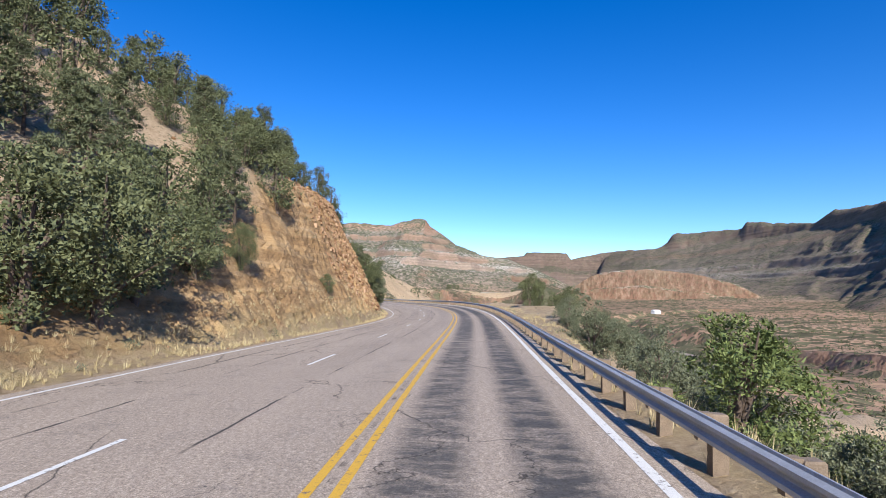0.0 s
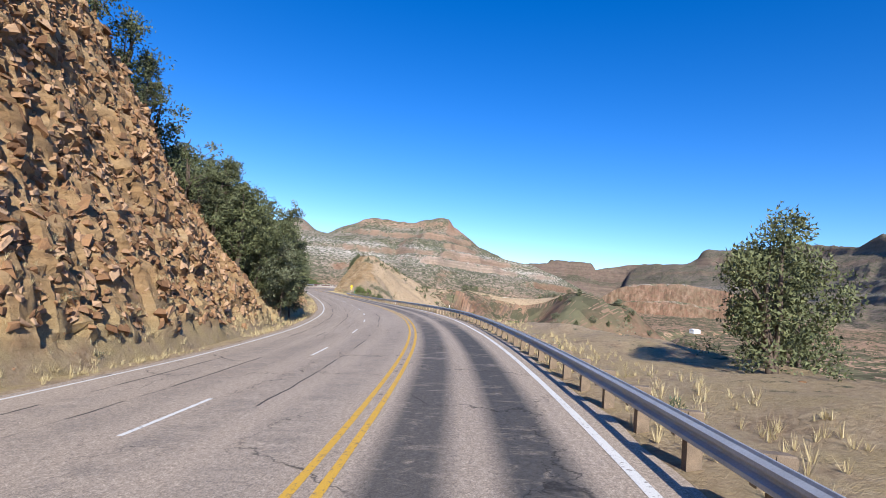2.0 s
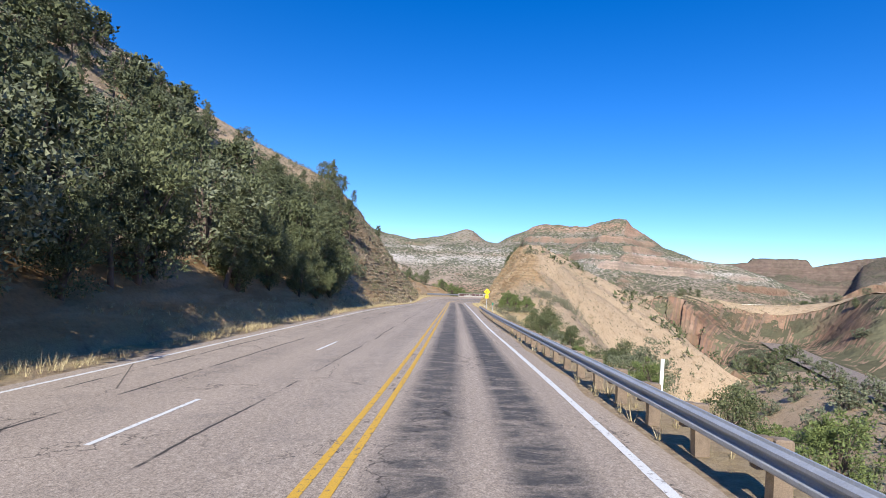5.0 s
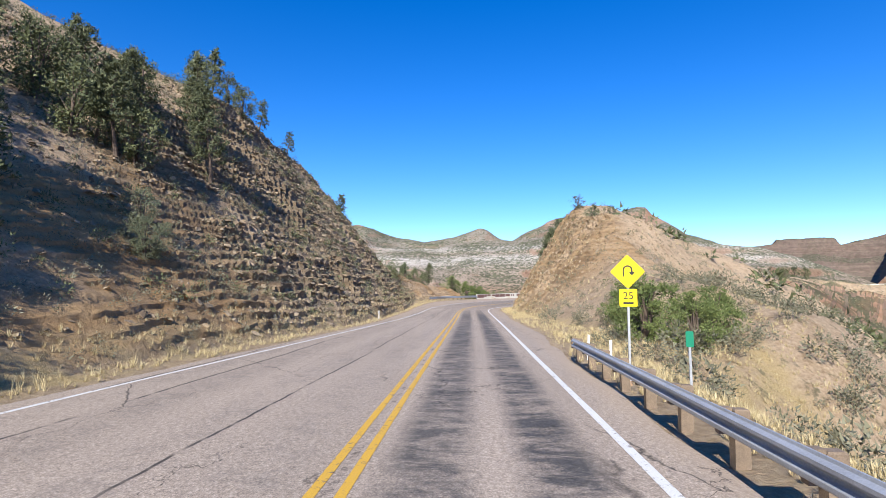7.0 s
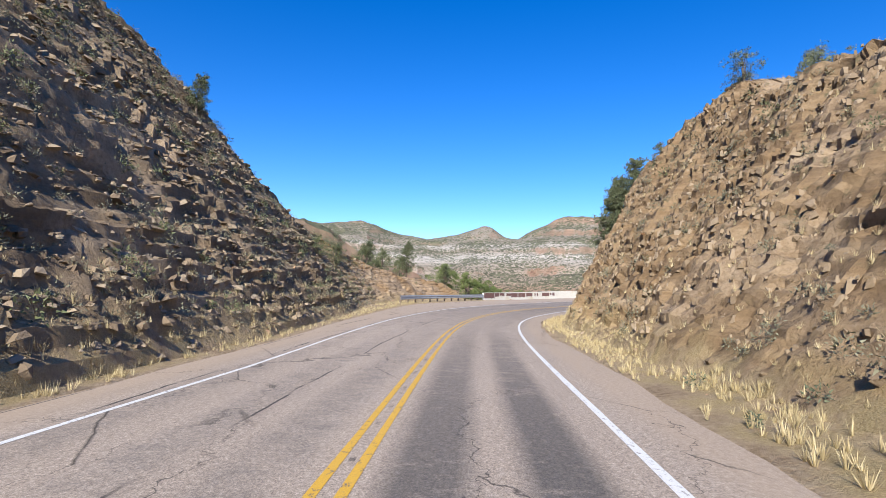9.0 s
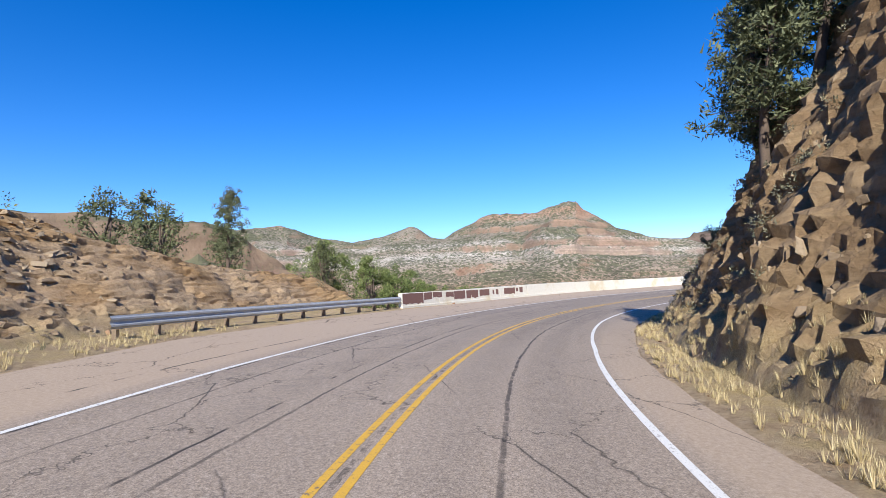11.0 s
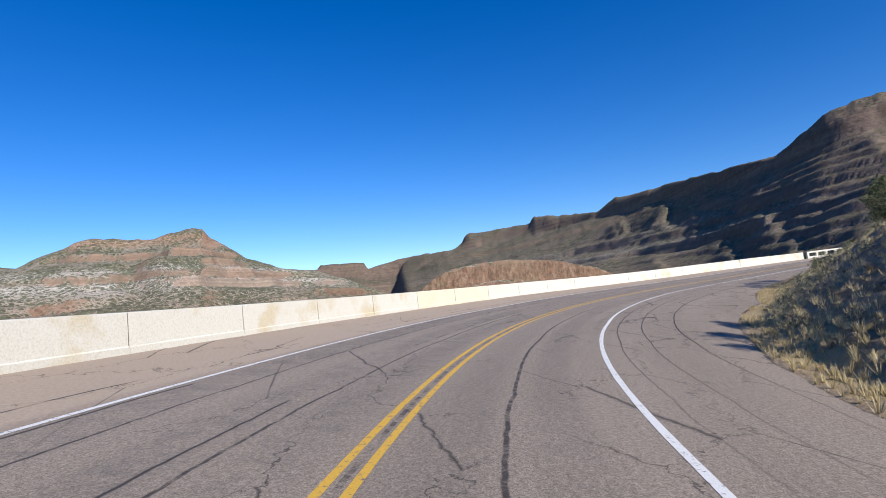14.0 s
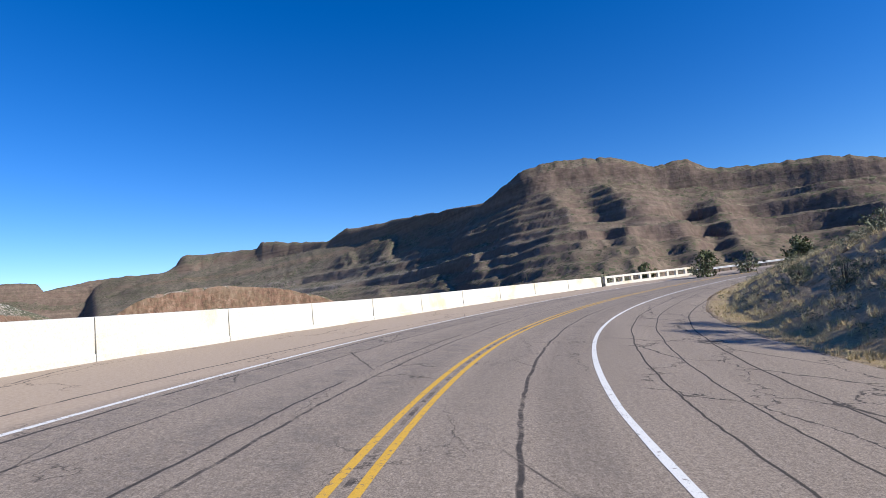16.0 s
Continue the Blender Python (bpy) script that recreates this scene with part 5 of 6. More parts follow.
for k in range(270):
    s = 98 + 130 * tree_rng.random()
    d = 12.4 + 52 * tree_rng.random() ** 1.25
    if (120 < s < 137 and d < 17) or (s > 212 and d < 36):
        continue
    plant(tree_rng.choice(("juniper", "juniper", "pine", "pine", "oak")), s, d, tree_rng.uniform(5.0, 8.2) * (0.8 if s > 205 else 1.0), stock=FAR_TREES if d > (18 if s < 150 else 14) else TREES)
for k in range(20):
    s, d = -25 + 58 * tree_rng.random(), 19 + 28 * tree_rng.random()
    plant(tree_rng.choice(("juniper", "juniper", "pine")), s, d, tree_rng.uniform(5.0, 8.0), stock=FAR_TREES if d > 19 else TREES)
for k in range(9):
    s, d = 26 + 30 * tree_rng.random(), 13.6 + 9 * tree_rng.random() + 2.0 * tree_rng.random()
    plant(tree_rng.choice(("juniper", "juniper", "oak", "pine")), s, d, tree_rng.uniform(3.5, 6.0))
for s, d, h in ((106, 12.5, 8), (108, 11.2, 6), (111, 11.6, 7), (113, 10.9, 5), (116, 12.5, 7), (197, 12.5, 7), (200, 14.6, 8), (203, 17.5, 7.5), (207, 21, 7.5), (212, 23, 7.5), (219, 25.5, 7), (226, 26.5, 6.5), (233, 26, 5.5)):
    plant("pine", s, d, h)
for k in range(70):
    s, d = 34 + 66 * tree_rng.random(), 18.5 + 22 * tree_rng.random()
    plant(tree_rng.choice(("juniper", "juniper", "pine")), s, d, tree_rng.uniform(3.6, 6.5), stock=FAR_TREES)
for k in range(190):
    s, d = 88 + 150 * tree_rng.random(), 28 + 56 * tree_rng.random()
    plant(tree_rng.choice(("juniper", "juniper", "oak")), s, d, tree_rng.uniform(4.5, 7.5), stock=DISTANT_TREES)
for k in range(30):
    s, d = 212 + 34 * tree_rng.random(), 20 + 26 * tree_rng.random()
    plant(tree_rng.choice(("juniper", "pine", "pine")), s, d, tree_rng.uniform(4.0, 6.0), stock=FAR_TREES)
# over the second cut
for s, d, h, kind in ((216, 15.5, 2.6, "oak"), (219, 17.5, 2.2, "oak"), (222, 20, 6.5, "juniper"), (231, 13.6, 2.6, "oak"), (233, 15.2, 2.4, "oak"), (236, 21.5, 5.0, "juniper"), (239, 19.5, 5.0, "juniper"), (242, 23.5, 5.0, "pine"), (247, 25, 4.5, "juniper"),
                      (252, 22.5, 6.0, "pine"), (257, 25, 6.5, "pine"), (260, 27, 5, "juniper"), (264, 27.5, 6.0, "pine"), (272, 27, 5.0, "juniper"), (280, 28.5, 4.6, "pine"), (288, 27.5, 4.2, "pine"), (300, 22.6, 4.2, "pine"), (311, 17, 2.6, "juniper"), (318, 19, 2.8, "juniper"), (321, 21, 3.0, "oak"), (266, 30, 5, "juniper"), (276, 31, 5, "juniper")):
    plant(kind, s, d, h)
for s, d, h, kind in ((339, 22, 6.0, "pine"), (336, 24, 5.0, "juniper"), (333, 25, 5.0, "juniper"), (338, 28, 7.5, "pine"), (343, 26.5, 5.5, "juniper"), (346, 19, 4.0, "juniper"), (334, 33, 6, "juniper"), (341, 31, 4, "oak"), (347, 30, 3.5, "oak"), (351, 18, 6.4, "brush"), (354, 17, 6.0, "brush"), (357, 18, 6.6, "brush"), (360, 19.5, 7.0, "brush"), (363, 18, 5.8, "brush"), (348, 21, 5.6, "brush"), (367, 18, 6.0, "brush"), (371, 19, 6.4, "brush")):
    plant(kind, s, d, h)
# right side
for s, d, h, kind in ((74.5, -10.9, 5.2, "juniper"), (77, -12.6, 4.8, "juniper"), (46, -9.6, 3.0, "juniper"), (41, -8.8, 2.6, "oak"), (80, -15.5, 4.2, "juniper"), (67, -17.5, 4.2, "juniper"), (82, -17.0, 5.2, "juniper"), (86, -19, 5.0, "juniper"), (78, -21, 5, "juniper"), (91, -17, 4.4, "juniper"), (24, -11, 3.0, "oak"), (28, -12, 3.2, "oak"), (32, -12.5, 3.4, "oak"), (20, -11.5, 3.0, "oak"),
                      (36, -14, 3.4, "oak"), (41, -15.5, 3.6, "juniper"), (15, -12, 3.2, "oak"), (12, -15, 4.4, "juniper"), (30, -17, 4.2, "juniper"), (24, -18, 4.4, "juniper"), (112, -9.5, 2.2, "brush"), (117, -9.6, 2.4, "brush"), (121, -10.0, 2.2, "brush"), (107, -10.0, 2.0, "brush"), (168, -12, 3.4, "juniper"), (176, -11.5, 3.6, "oak"), (183, -12.5, 4.0, "juniper"), (190, -14, 4.2, "juniper"),
                      (207, -10.2, 4.0, "juniper"), (209, -11.8, 5.0, "juniper"), (204.5, -11.2, 4.6, "juniper"), (206, -14, 5.0, "juniper"), (200, -15, 4.2, "juniper"), (213, -15, 4.0, "juniper"), (216, -21, 4.6, "juniper"), (233, -9.8, 3.5, "brush"), (236, -10.4, 3.3, "brush"), (229, -10.5, 2.6, "brush"), (240, -11, 2.4, "brush"), (232, -12.5, 2.8, "brush"),
                      (288, -19.5, 2.4, "oak"), (291, -20.5, 2.6, "juniper"), (283, -21, 2.2, "oak"), (296, -18.6, 2.6, "oak"), (331, -11.9, 9.0, "pine"), (333.5, -12.2, 8.5, "pine"), (335, -13.2, 8.0, "pine"), (330, -13.6, 8.5, "pine"), (333, -14.5, 5.0, "juniper"), (336.5, -12.6, 4.6, "juniper"), (318, -17, 3, "juniper"), (398, -17.0, 3.4, "brush"), (403, -19.5, 3.6, "brush"), (394, -15.5, 2.8, "brush"),
                      (344, -11, 1.8, "oak"), (352, -12.5, 2.2, "juniper"), (361, -12, 1.6, "oak"), (450, -21.5, 4.6, "juniper"), (454, -21, 5.0, "juniper"), (459, -20.5, 4.6, "juniper"), (447, -23, 4.0, "juniper"), (452, -15.5, 1.4, "oak"), (461, -14.5, 1.6, "oak"), (444, -16.0, 1.5, "juniper"), (468, -13.5, 1.4, "oak")):
    plant(kind, s, d, h)
for k in range(34):
    s, d = 116 + 70 * tree_rng.random(), -7.8 - 6 * tree_rng.random()
    plant(tree_rng.choice(("brush", "brush", "oak")), s, d, tree_rng.uniform(1.2, 2.4))
for k in range(44):
    s, d = 6 + 36 * tree_rng.random(), -8.0 - 9 * tree_rng.random()
    plant(tree_rng.choice(("oak", "oak", "brush")), s, d, tree_rng.uniform(2.0, 3.6))
for k in range(56):
    s, d = 95 + 130 * tree_rng.random(), -14 - 46 * tree_rng.random()
    if abs(d) > lerp_table(RIGHT_FLAT, s) + 6:
        plant(tree_rng.choice(("juniper", "juniper", "oak")), s, d, tree_rng.uniform(2.6, 4.6), stock=FAR_TREES if d > -30 else DISTANT_TREES)
for k in range(40):
    s, d = -20 + 115 * tree_rng.random(), -20 - 45 * tree_rng.random()
    plant(tree_rng.choice(("juniper", "oak")), s, d, tree_rng.uniform(2.6, 4.6), stock=FAR_TREES)


brush_rng = np.random.default_rng(77)
bx = np.r_[53 + 60 * brush_rng.random(170) ** 1.3, 8 + 26 * brush_rng.random(90)]
by = np.r_[180 + 260 * brush_rng.random(170), 150 + 200 * brush_rng.random(90)]
for x, y, z in zip(bx, by, ground_z(bx, by)):
    plant_at(tree_rng.choice(("juniper", "oak", "oak")), float(x), float(y), float(z) - 0.2, tree_rng.uniform(2.6, 5.0), DISTANT_TREES)


def woods(kind, places):
    """Far trees of one kind, as one mesh: crowns and trunks."""
    vs, fs, ms, n = [], [], [], 0
    for x, y, z, height, stock in places:
        k = height / TREE_HEIGHT[kind]
        turn = np.array((pose(0, 0, 0, tree_rng.uniform(-4, 4), tree_rng.uniform(-4, 4), tree_rng.uniform(0, 360)) @ Matrix.Diagonal((k * tree_rng.uniform(0.9, 1.2), k * tree_rng.uniform(0.9, 1.2), k, 1))).to_3x3())
        for slot, me in enumerate(reversed(tree_rng.choice(stock[kind]))):
            co = np.empty(len(me.vertices) * 3, np.float32)
            me.vertices.foreach_get("co", co)
            loops = np.empty(len(me.loops), np.int32)
            me.loops.foreach_get("vertex_index", loops)
            vs.append(co.reshape(-1, 3) @ turn.T + np.array([x, y, z]))
            quads = loops.reshape(-1, 4 if slot else 3)
            fs.append((np.concatenate([quads[:, :3], quads[:, [0, 2, 3]]]) if slot else quads) + n)
            ms.append(np.full(len(fs[-1]), slot, np.int32))
            n += len(vs[-1])
    name = {"pine": "pine_woods", "juniper": "juniper_woods", "oak": "scrub_oak_woods"}[kind]
    me = raw_mesh(name, np.concatenate(vs), np.concatenate(fs), {"pine": PINE, "juniper": JUNIPER, "oak": OAK}[kind])
    me.materials.append(BARK)
    me.polygons.foreach_set("material_index", np.concatenate(ms))
    tagged(new(name, me), {"pine": "dark pines covering the upper hillside", "juniper": "dense dark junipers covering the slopes", "oak": "grey-green scrub oaks covering the slopes"}[kind], "woods", kind="stuff")


for kind, places in WOODS.items():
    woods(kind, places)


# ---- shrubs, grass and loose rock, too many to count ----
def scatter(n, seed, s_range, d_range, keep):
    """Stations and offsets, chosen at random where keep(s, d) passes."""
    rng = np.random.default_rng(seed)
    s, d = rng.uniform(*s_range, n), rng.uniform(*d_range, n)
    ok = keep(s, d, rng.random(n))
    return s[ok], d[ok], rng


def on_land(s, d):
    out = np.empty((len(s), 3))
    for side in (1, -1):
        i = (d > 0) == (side > 0)
        if np.any(i):
            out[i] = surface(s[i], d[i], side)[0]
    return out


def beyond(s, d):
    """Distance past the paving's edge."""
    return np.where(d > 0, d - lerp_table(LEFT_EDGE, s), -d - lerp_table(RIGHT_EDGE, s))


def face_height(s, d):
    table_l, table_r = LEFT_CUT, RIGHT_CUT
    v = np.where(d > 0, np.interp(s, table_l[:, 0], table_l[:, 4]), np.interp(s, table_r[:, 0], table_r[:, 4]))
    return beyond(s, d) - v


def tufts(name, places, heights, rng, per, mat, label, category, width=0.012, spread=0.5, wide=1.0):
    """Grass or shrubs: fans of thin blades."""
    m = len(places) * per
    base = np.repeat(places, per, 0)
    h = np.repeat(heights, per) * rng.uniform(0.5, 1.1, m)
    w = rng.uniform(0, 2 * np.pi, m)
    out = rng.uniform(0, 1, m) ** 0.7 * spread
    way = np.stack([np.cos(w) * out, np.sin(w) * out, np.ones(m)], -1)
    way /= np.linalg.norm(way, axis=1, keepdims=True)
    side = np.stack([-np.sin(w), np.cos(w), 0 * w], -1) * (width * rng.uniform(0.7, 1.5, m))[:, None]
    foot = base + np.stack([np.cos(w) * out, np.sin(w) * out, 0 * w], -1) * (0.25 * wide * np.repeat(heights, per))[:, None]
    v = np.stack([foot - side, foot + side, foot + way * h[:, None]], 1).reshape(-1, 3)
    me = raw_mesh(name, v, np.arange(3 * m).reshape(-1, 3), mat)
    return tagged(new(name, me), label, category, kind="stuff")


s, d, rng = scatter(95000, 401, (-10, 500), (-15, 15), lambda s, d, r: (beyond(s, d) > 0.15) & (beyond(s, d) < 3.2) & (r < np.where(d > 0, np.where(s < 330, 0.9, 0.0), np.where(s > 205, 0.8, 0.5))) & (fbm(s * 0.2, d * 0.4, 3, 91) > np.where((d < 0) & (s > 205), -0.12, -0.25)))
tufts("straw_grass", on_land(s, d), rng.uniform(0.14, 0.42, len(s)), rng, 14, STRAW, "dry straw-coloured grass along the road verge", "grass", 0.006, 0.8)
s, d, rng = scatter(12000, 402, (200, 480), (-40, -6), lambda s, d, r: (beyond(s, d) > 0.8) & (fbm(s * 0.12, d * 0.12, 3, 92) > -0.1))
tufts("dry_slope_grass", on_land(s, d), rng.uniform(0.14, 0.36, len(s)), rng, 14, STRAW, "clumps of dry bunch grass on the slopes", "grass", 0.007, 0.8)
s, d, rng = scatter(7000, 403, (205, 325), (7, 40), lambda s, d, r: (beyond(s, d) > 2.0) & (fbm(s * 0.12, d * 0.12, 3, 93) > -0.1))
tufts("bank_grass", on_land(s, d), rng.uniform(0.14, 0.4, len(s)), rng, 12, SAGE, "grey-green bunch grass growing between the rocks", "grass", 0.009, 0.9)


def shrubs(name, places, heights, rng, per, mat, label, leaf=0.058):
    centres = places + np.stack([0 * heights, 0 * heights, heights * 0.45], -1)
    m = len(centres) * per
    way = rng.normal(size=(m, 3)) * np.array([1, 1, 0.75])
    way /= np.linalg.norm(way, axis=1, keepdims=True)
    r = np.repeat(heights * 0.6, per) * rng.uniform(0.35, 1.0, m)
    base = np.repeat(centres, per, 0) + way * r[:, None]
    base[:, 2] = np.maximum(base[:, 2], np.repeat(places[:, 2], per) - 0.05)
    grow = way + rng.normal(size=(m, 3)) * 0.5 + np.array([0, 0, 0.3])
    grow /= np.linalg.norm(grow, axis=1, keepdims=True)
    across = np.cross(grow, rng.normal(size=(m, 3)))
    across /= np.linalg.norm(across, axis=1, keepdims=True)
    size = np.repeat(leaf * (0.5 + heights), per)[:, None] * rng.uniform(0.6, 1.4, m)[:, None]
    v = np.stack([base - across * size * 0.4, base + across * size * 0.4, base + grow * size * 1.6], 1).reshape(-1, 3)
    return tagged(new(name, raw_mesh(name, v, np.arange(3 * m).reshape(-1, 3), mat)), label, "shrubs", kind="stuff")


s, d, rng = scatter(1500, 411, (-30, 520), (-70, 60), lambda s, d, r: (beyond(s, d) > 3.5) & (r < np.where((d < 0) & (s > 50) & (s < 84) & (d > -17), 0.08, 0.75)))
shrubs("sage_shrubs", on_land(s, d), rng.uniform(0.3, 0.9, len(s)), rng, 70, SAGE, "grey-green sage and desert shrubs on the slopes")
s, d, rng = scatter(8200, 414, (206, 326), (8, 44), lambda s, d, r: (face_height(s, d) > 0.3) & (fbm(s * 0.16, d * 0.2, 3, 95) > -0.3))
shrubs("bank_sage", on_land(s, d), rng.uniform(0.2, 0.6, len(s)), rng, 26, SAGE, "grey-green sage clumps between the rock ledges")
s, d, rng = scatter(900, 415, (206, 326), (8, 44), lambda s, d, r: (face_height(s, d) > 0.8))
shrubs("bank_brush", on_land(s, d), rng.uniform(0.35, 0.95, len(s)), rng, 80, JUNIPER, "dark brush scattered over the layered slope")
s, d, rng = scatter(4200, 416, (222, 505), (-36, -6), lambda s, d, r: (face_height(s, d) > 0.3) & (fbm(s * 0.16, d * 0.2, 3, 96) > -0.2))
shrubs("knoll_sage", on_land(s, d), rng.uniform(0.2, 0.7, len(s)), rng, 64, SAGE, "dry grey-green sage clumps on the sandy slope")
s, d, rng = scatter(15000, 419, (258, 450), (-19, -6), lambda s, d, r: (beyond(s, d) > 0.05) & (beyond(s, d) < 2.6) & (fbm(s * 0.3, d * 0.5, 3, 98) > -0.05))
tufts("verge_clumps", on_land(s, d), rng.uniform(0.14, 0.40, len(s)), rng, 22, STRAW, "thick clumps of pale dry grass at the foot of the bank", "grass", 0.008, 0.8)
s, d, rng = scatter(7600, 420, (346, 505), (-24, -6.5), lambda s, d, r: (face_height(s, d) > 0.3) & (fbm(s * 0.25, d * 0.3, 3, 90) > -0.25))
tufts("bank_straw", on_land(s, d), rng.uniform(0.2, 0.5, len(s)), rng, 20, STRAW, "pale bunch grass covering the sloping bank", "grass", 0.008, 1.0)
s, d, rng = scatter(3600, 417, (204, 240), (-17, -5.5), lambda s, d, r: (beyond(s, d) > 0.7) & (fbm(s * 0.2, d * 0.2, 3, 97) > -0.25))
tufts("meadow_grass", on_land(s, d), rng.uniform(0.10, 0.27, len(s)), rng, 16, STRAW, "pale dry grass below the knoll", "grass", 0.007, 0.8)
s, d, rng = scatter(160, 418, (206, 250), (-22, -7), lambda s, d, r: beyond(s, d) > 1.5)
shrubs("grey_brush", on_land(s, d), rng.uniform(0.5, 1.3, len(s)), rng, 240, SAGE, "twiggy grey brush in the dry grass", 0.05)
s, d, rng = scatter(700, 412, (-30, 500), (-70, 50), lambda s, d, r: beyond(s, d) > 4.5)
shrubs("dark_shrubs", on_land(s, d), rng.uniform(0.4, 1.1, len(s)), rng, 80, JUNIPER, "small dark green shrubs on the slopes")
s, d, rng = scatter(900, 413, (-10, 480), (-10, 14), lambda s, d, r: (beyond(s, d) > 0.6) & (beyond(s, d) < 2.6) & (r < np.where((d > 0) & (s < 110), 0.8, 0.2)))
shrubs("verge_weeds", on_land(s, d), rng.uniform(0.2, 0.5, len(s)), rng, 64, OAK, "low green weeds at the foot of the banks")
rng = np.random.default_rng(421)
w, r = np.radians(rng.uniform(-50, 150, 8200)), rng.uniform(40, 640, 8200)
x, y = CX + np.sin(w) * r, CY + np.cos(w) * r
s, d = nearest(x, y)
ok = (np.abs(d) > 92) | ((d < -24) & (s < 430))
line = np.concatenate(VALLEY_ROADS)
ok &= np.array([np.min((line[:, 0] - a) ** 2 + (line[:, 1] - b) ** 2) > 60 for a, b in zip(x, y)])
x, y = x[ok], y[ok]
shrubs("valley_shrubs", np.stack([x, y, ground_z(x, y)], -1), rng.uniform(0.8, 2.4, len(x)), rng, 18, JUNIPER, "scattered junipers and brush on the canyon floor", 0.22)


def rock_variants(n, seed):
    rng = np.random.default_rng(seed)
    out = []
    for i in range(n):
        bm = bmesh.new()
        for k in range(13):
            p = rng.uniform(-1, 1, 3)
            p = p / max(abs(p)) * rng.uniform(0.7, 1.0)
            bm.verts.new(tuple(p * 0.5))
        hull = bmesh.ops.convex_hull(bm, input=list(bm.verts))
        loose = list({e for e in hull["geom_interior"] + hull["geom_unused"] if isinstance(e, bmesh.types.BMVert)})
        bmesh.ops.delete(bm, geom=loose, context="VERTS")
        bmesh.ops.triangulate(bm, faces=bm.faces)
        bm.verts.index_update()
        v = np.array([tuple(p.co) for p in bm.verts])
        f = np.array([[p.index for p in face.verts] for face in bm.faces])
        bm.free()
        out.append((v, f))
    return out


ROCKS = rock_variants(12, 5)


def rock_material(name, stops):
    mat, nodes, links, bsdf = material(name)
    geo = nodes.new("ShaderNodeNewGeometry")
    p = geo.outputs["Position"]
    fine = noise_tex(nodes, links, p, 7, 6, 0.7)
    tone = maths(nodes, links, "ADD", maths(nodes, links, "MULTIPLY", geo.outputs["Random Per Island"], 0.6), maths(nodes, links, "MULTIPLY", fine, 0.4))
    links.new(ramp(nodes, links, tone, stops), bsdf.inputs["Base Color"])
    bsdf.inputs["Roughness"].default_value = 0.92
    bsdf.inputs["Specular IOR Level"].default_value = 0.2
    bump(nodes, links, bsdf, fine, 0.8, 0.1)
    return mat


ORANGE_ROCK = rock_material("orange_rock", [(0.2, (0.16, 0.085, 0.045)), (0.5, (0.33, 0.19, 0.10)), (0.8, (0.48, 0.32, 0.20))])


DARK_ROCK = rock_material("dark_rock", [(0.2, (0.145, 0.105, 0.07)), (0.5, (0.27, 0.205, 0.136)), (0.8, (0.37, 0.295, 0.205))])
TAN_ROCK = rock_material("tan_rock", [(0.15, (0.16, 0.118, 0.075)), (0.5, (0.28, 0.208, 0.132)), (0.85, (0.40, 0.315, 0.215))])


def loose_rocks(name, places, sizes, rng, mat, label):
    vs, fs, n = [], [], 0
    for p, k in zip(places, sizes):
        v, f = ROCKS[rng.integers(len(ROCKS))]
        turn = np.array(Euler(rng.uniform(0, 6.28, 3)).to_matrix())
        v = (v * (k * rng.uniform(0.55, 1.3, 3))) @ turn.T + p - np.array([0, 0, 0.1 * k])
        vs.append(v)
        fs.append(f + n)
        n += len(v)
    return tagged(new(name, raw_mesh(name, np.concatenate(vs), np.concatenate(fs), mat)), label, "rocks", kind="stuff")


CORNERS = np.array([(x, y, z) for z in (-0.5, 0.5) for x, y in ((-0.5, -0.5), (0.5, -0.5), (0.5, 0.5), (-0.5, 0.5))])
BLOCK_FACES = np.array([(0, 2, 1), (0, 3, 2), (4, 5, 6), (4, 6, 7), (0, 1, 5), (0, 5, 4), (1, 2, 6), (1, 6, 5), (2, 3, 7), (2, 7, 6), (3, 0, 4), (3, 4, 7)])


def bedded_blocks(name, s, d, sizes, tilt, rng, mat, label):
    """Broken blocks of the beds, set in the face with their long sides along it."""
    n = len(s)
    v = np.repeat(CORNERS[None], n, 0) * (1 + rng.uniform(-0.45, 0.4, (n, 8, 3)))
    v[:, 4:, :2] *= rng.uniform(0.3, 0.95, (n, 1, 2))
    v = v * sizes[:, None]
    a = np.interp(s, RS, RH) + np.pi / 2 + rng.normal(0, 0.6, n)
    b, c = (np.clip(rng.normal(0, tilt, n), -0.7, 0.7) for _ in range(2))
    v[..., 2] += v[..., 0] * np.tan(b)[:, None] + v[..., 1] * np.tan(c)[:, None]
    x = v[..., 0] * np.cos(a)[:, None] - v[..., 1] * np.sin(a)[:, None]
    y = v[..., 0] * np.sin(a)[:, None] + v[..., 1] * np.cos(a)[:, None]
    v = np.stack([x, y, v[..., 2]], -1) + on_land(s, d)[:, None] - np.array([0, 0, 0.22]) * sizes[:, None, 2:]
    f = BLOCK_FACES[None] + 8 * np.arange(n)[:, None, None]
    return tagged(new(name, raw_mesh(name, v.reshape(-1, 3), f.reshape(-1, 3), mat)), label, "rocks", kind="stuff")


def block_sizes(rng, n, wide, high, deep):
    k = 0.35 + 0.65 * rng.random(n) ** 2.2
    return np.stack([wide * k * rng.uniform(0.6, 1.5, n), deep * k * rng.uniform(0.7, 1.3, n), high * k * rng.uniform(0.6, 1.4, n)], -1)


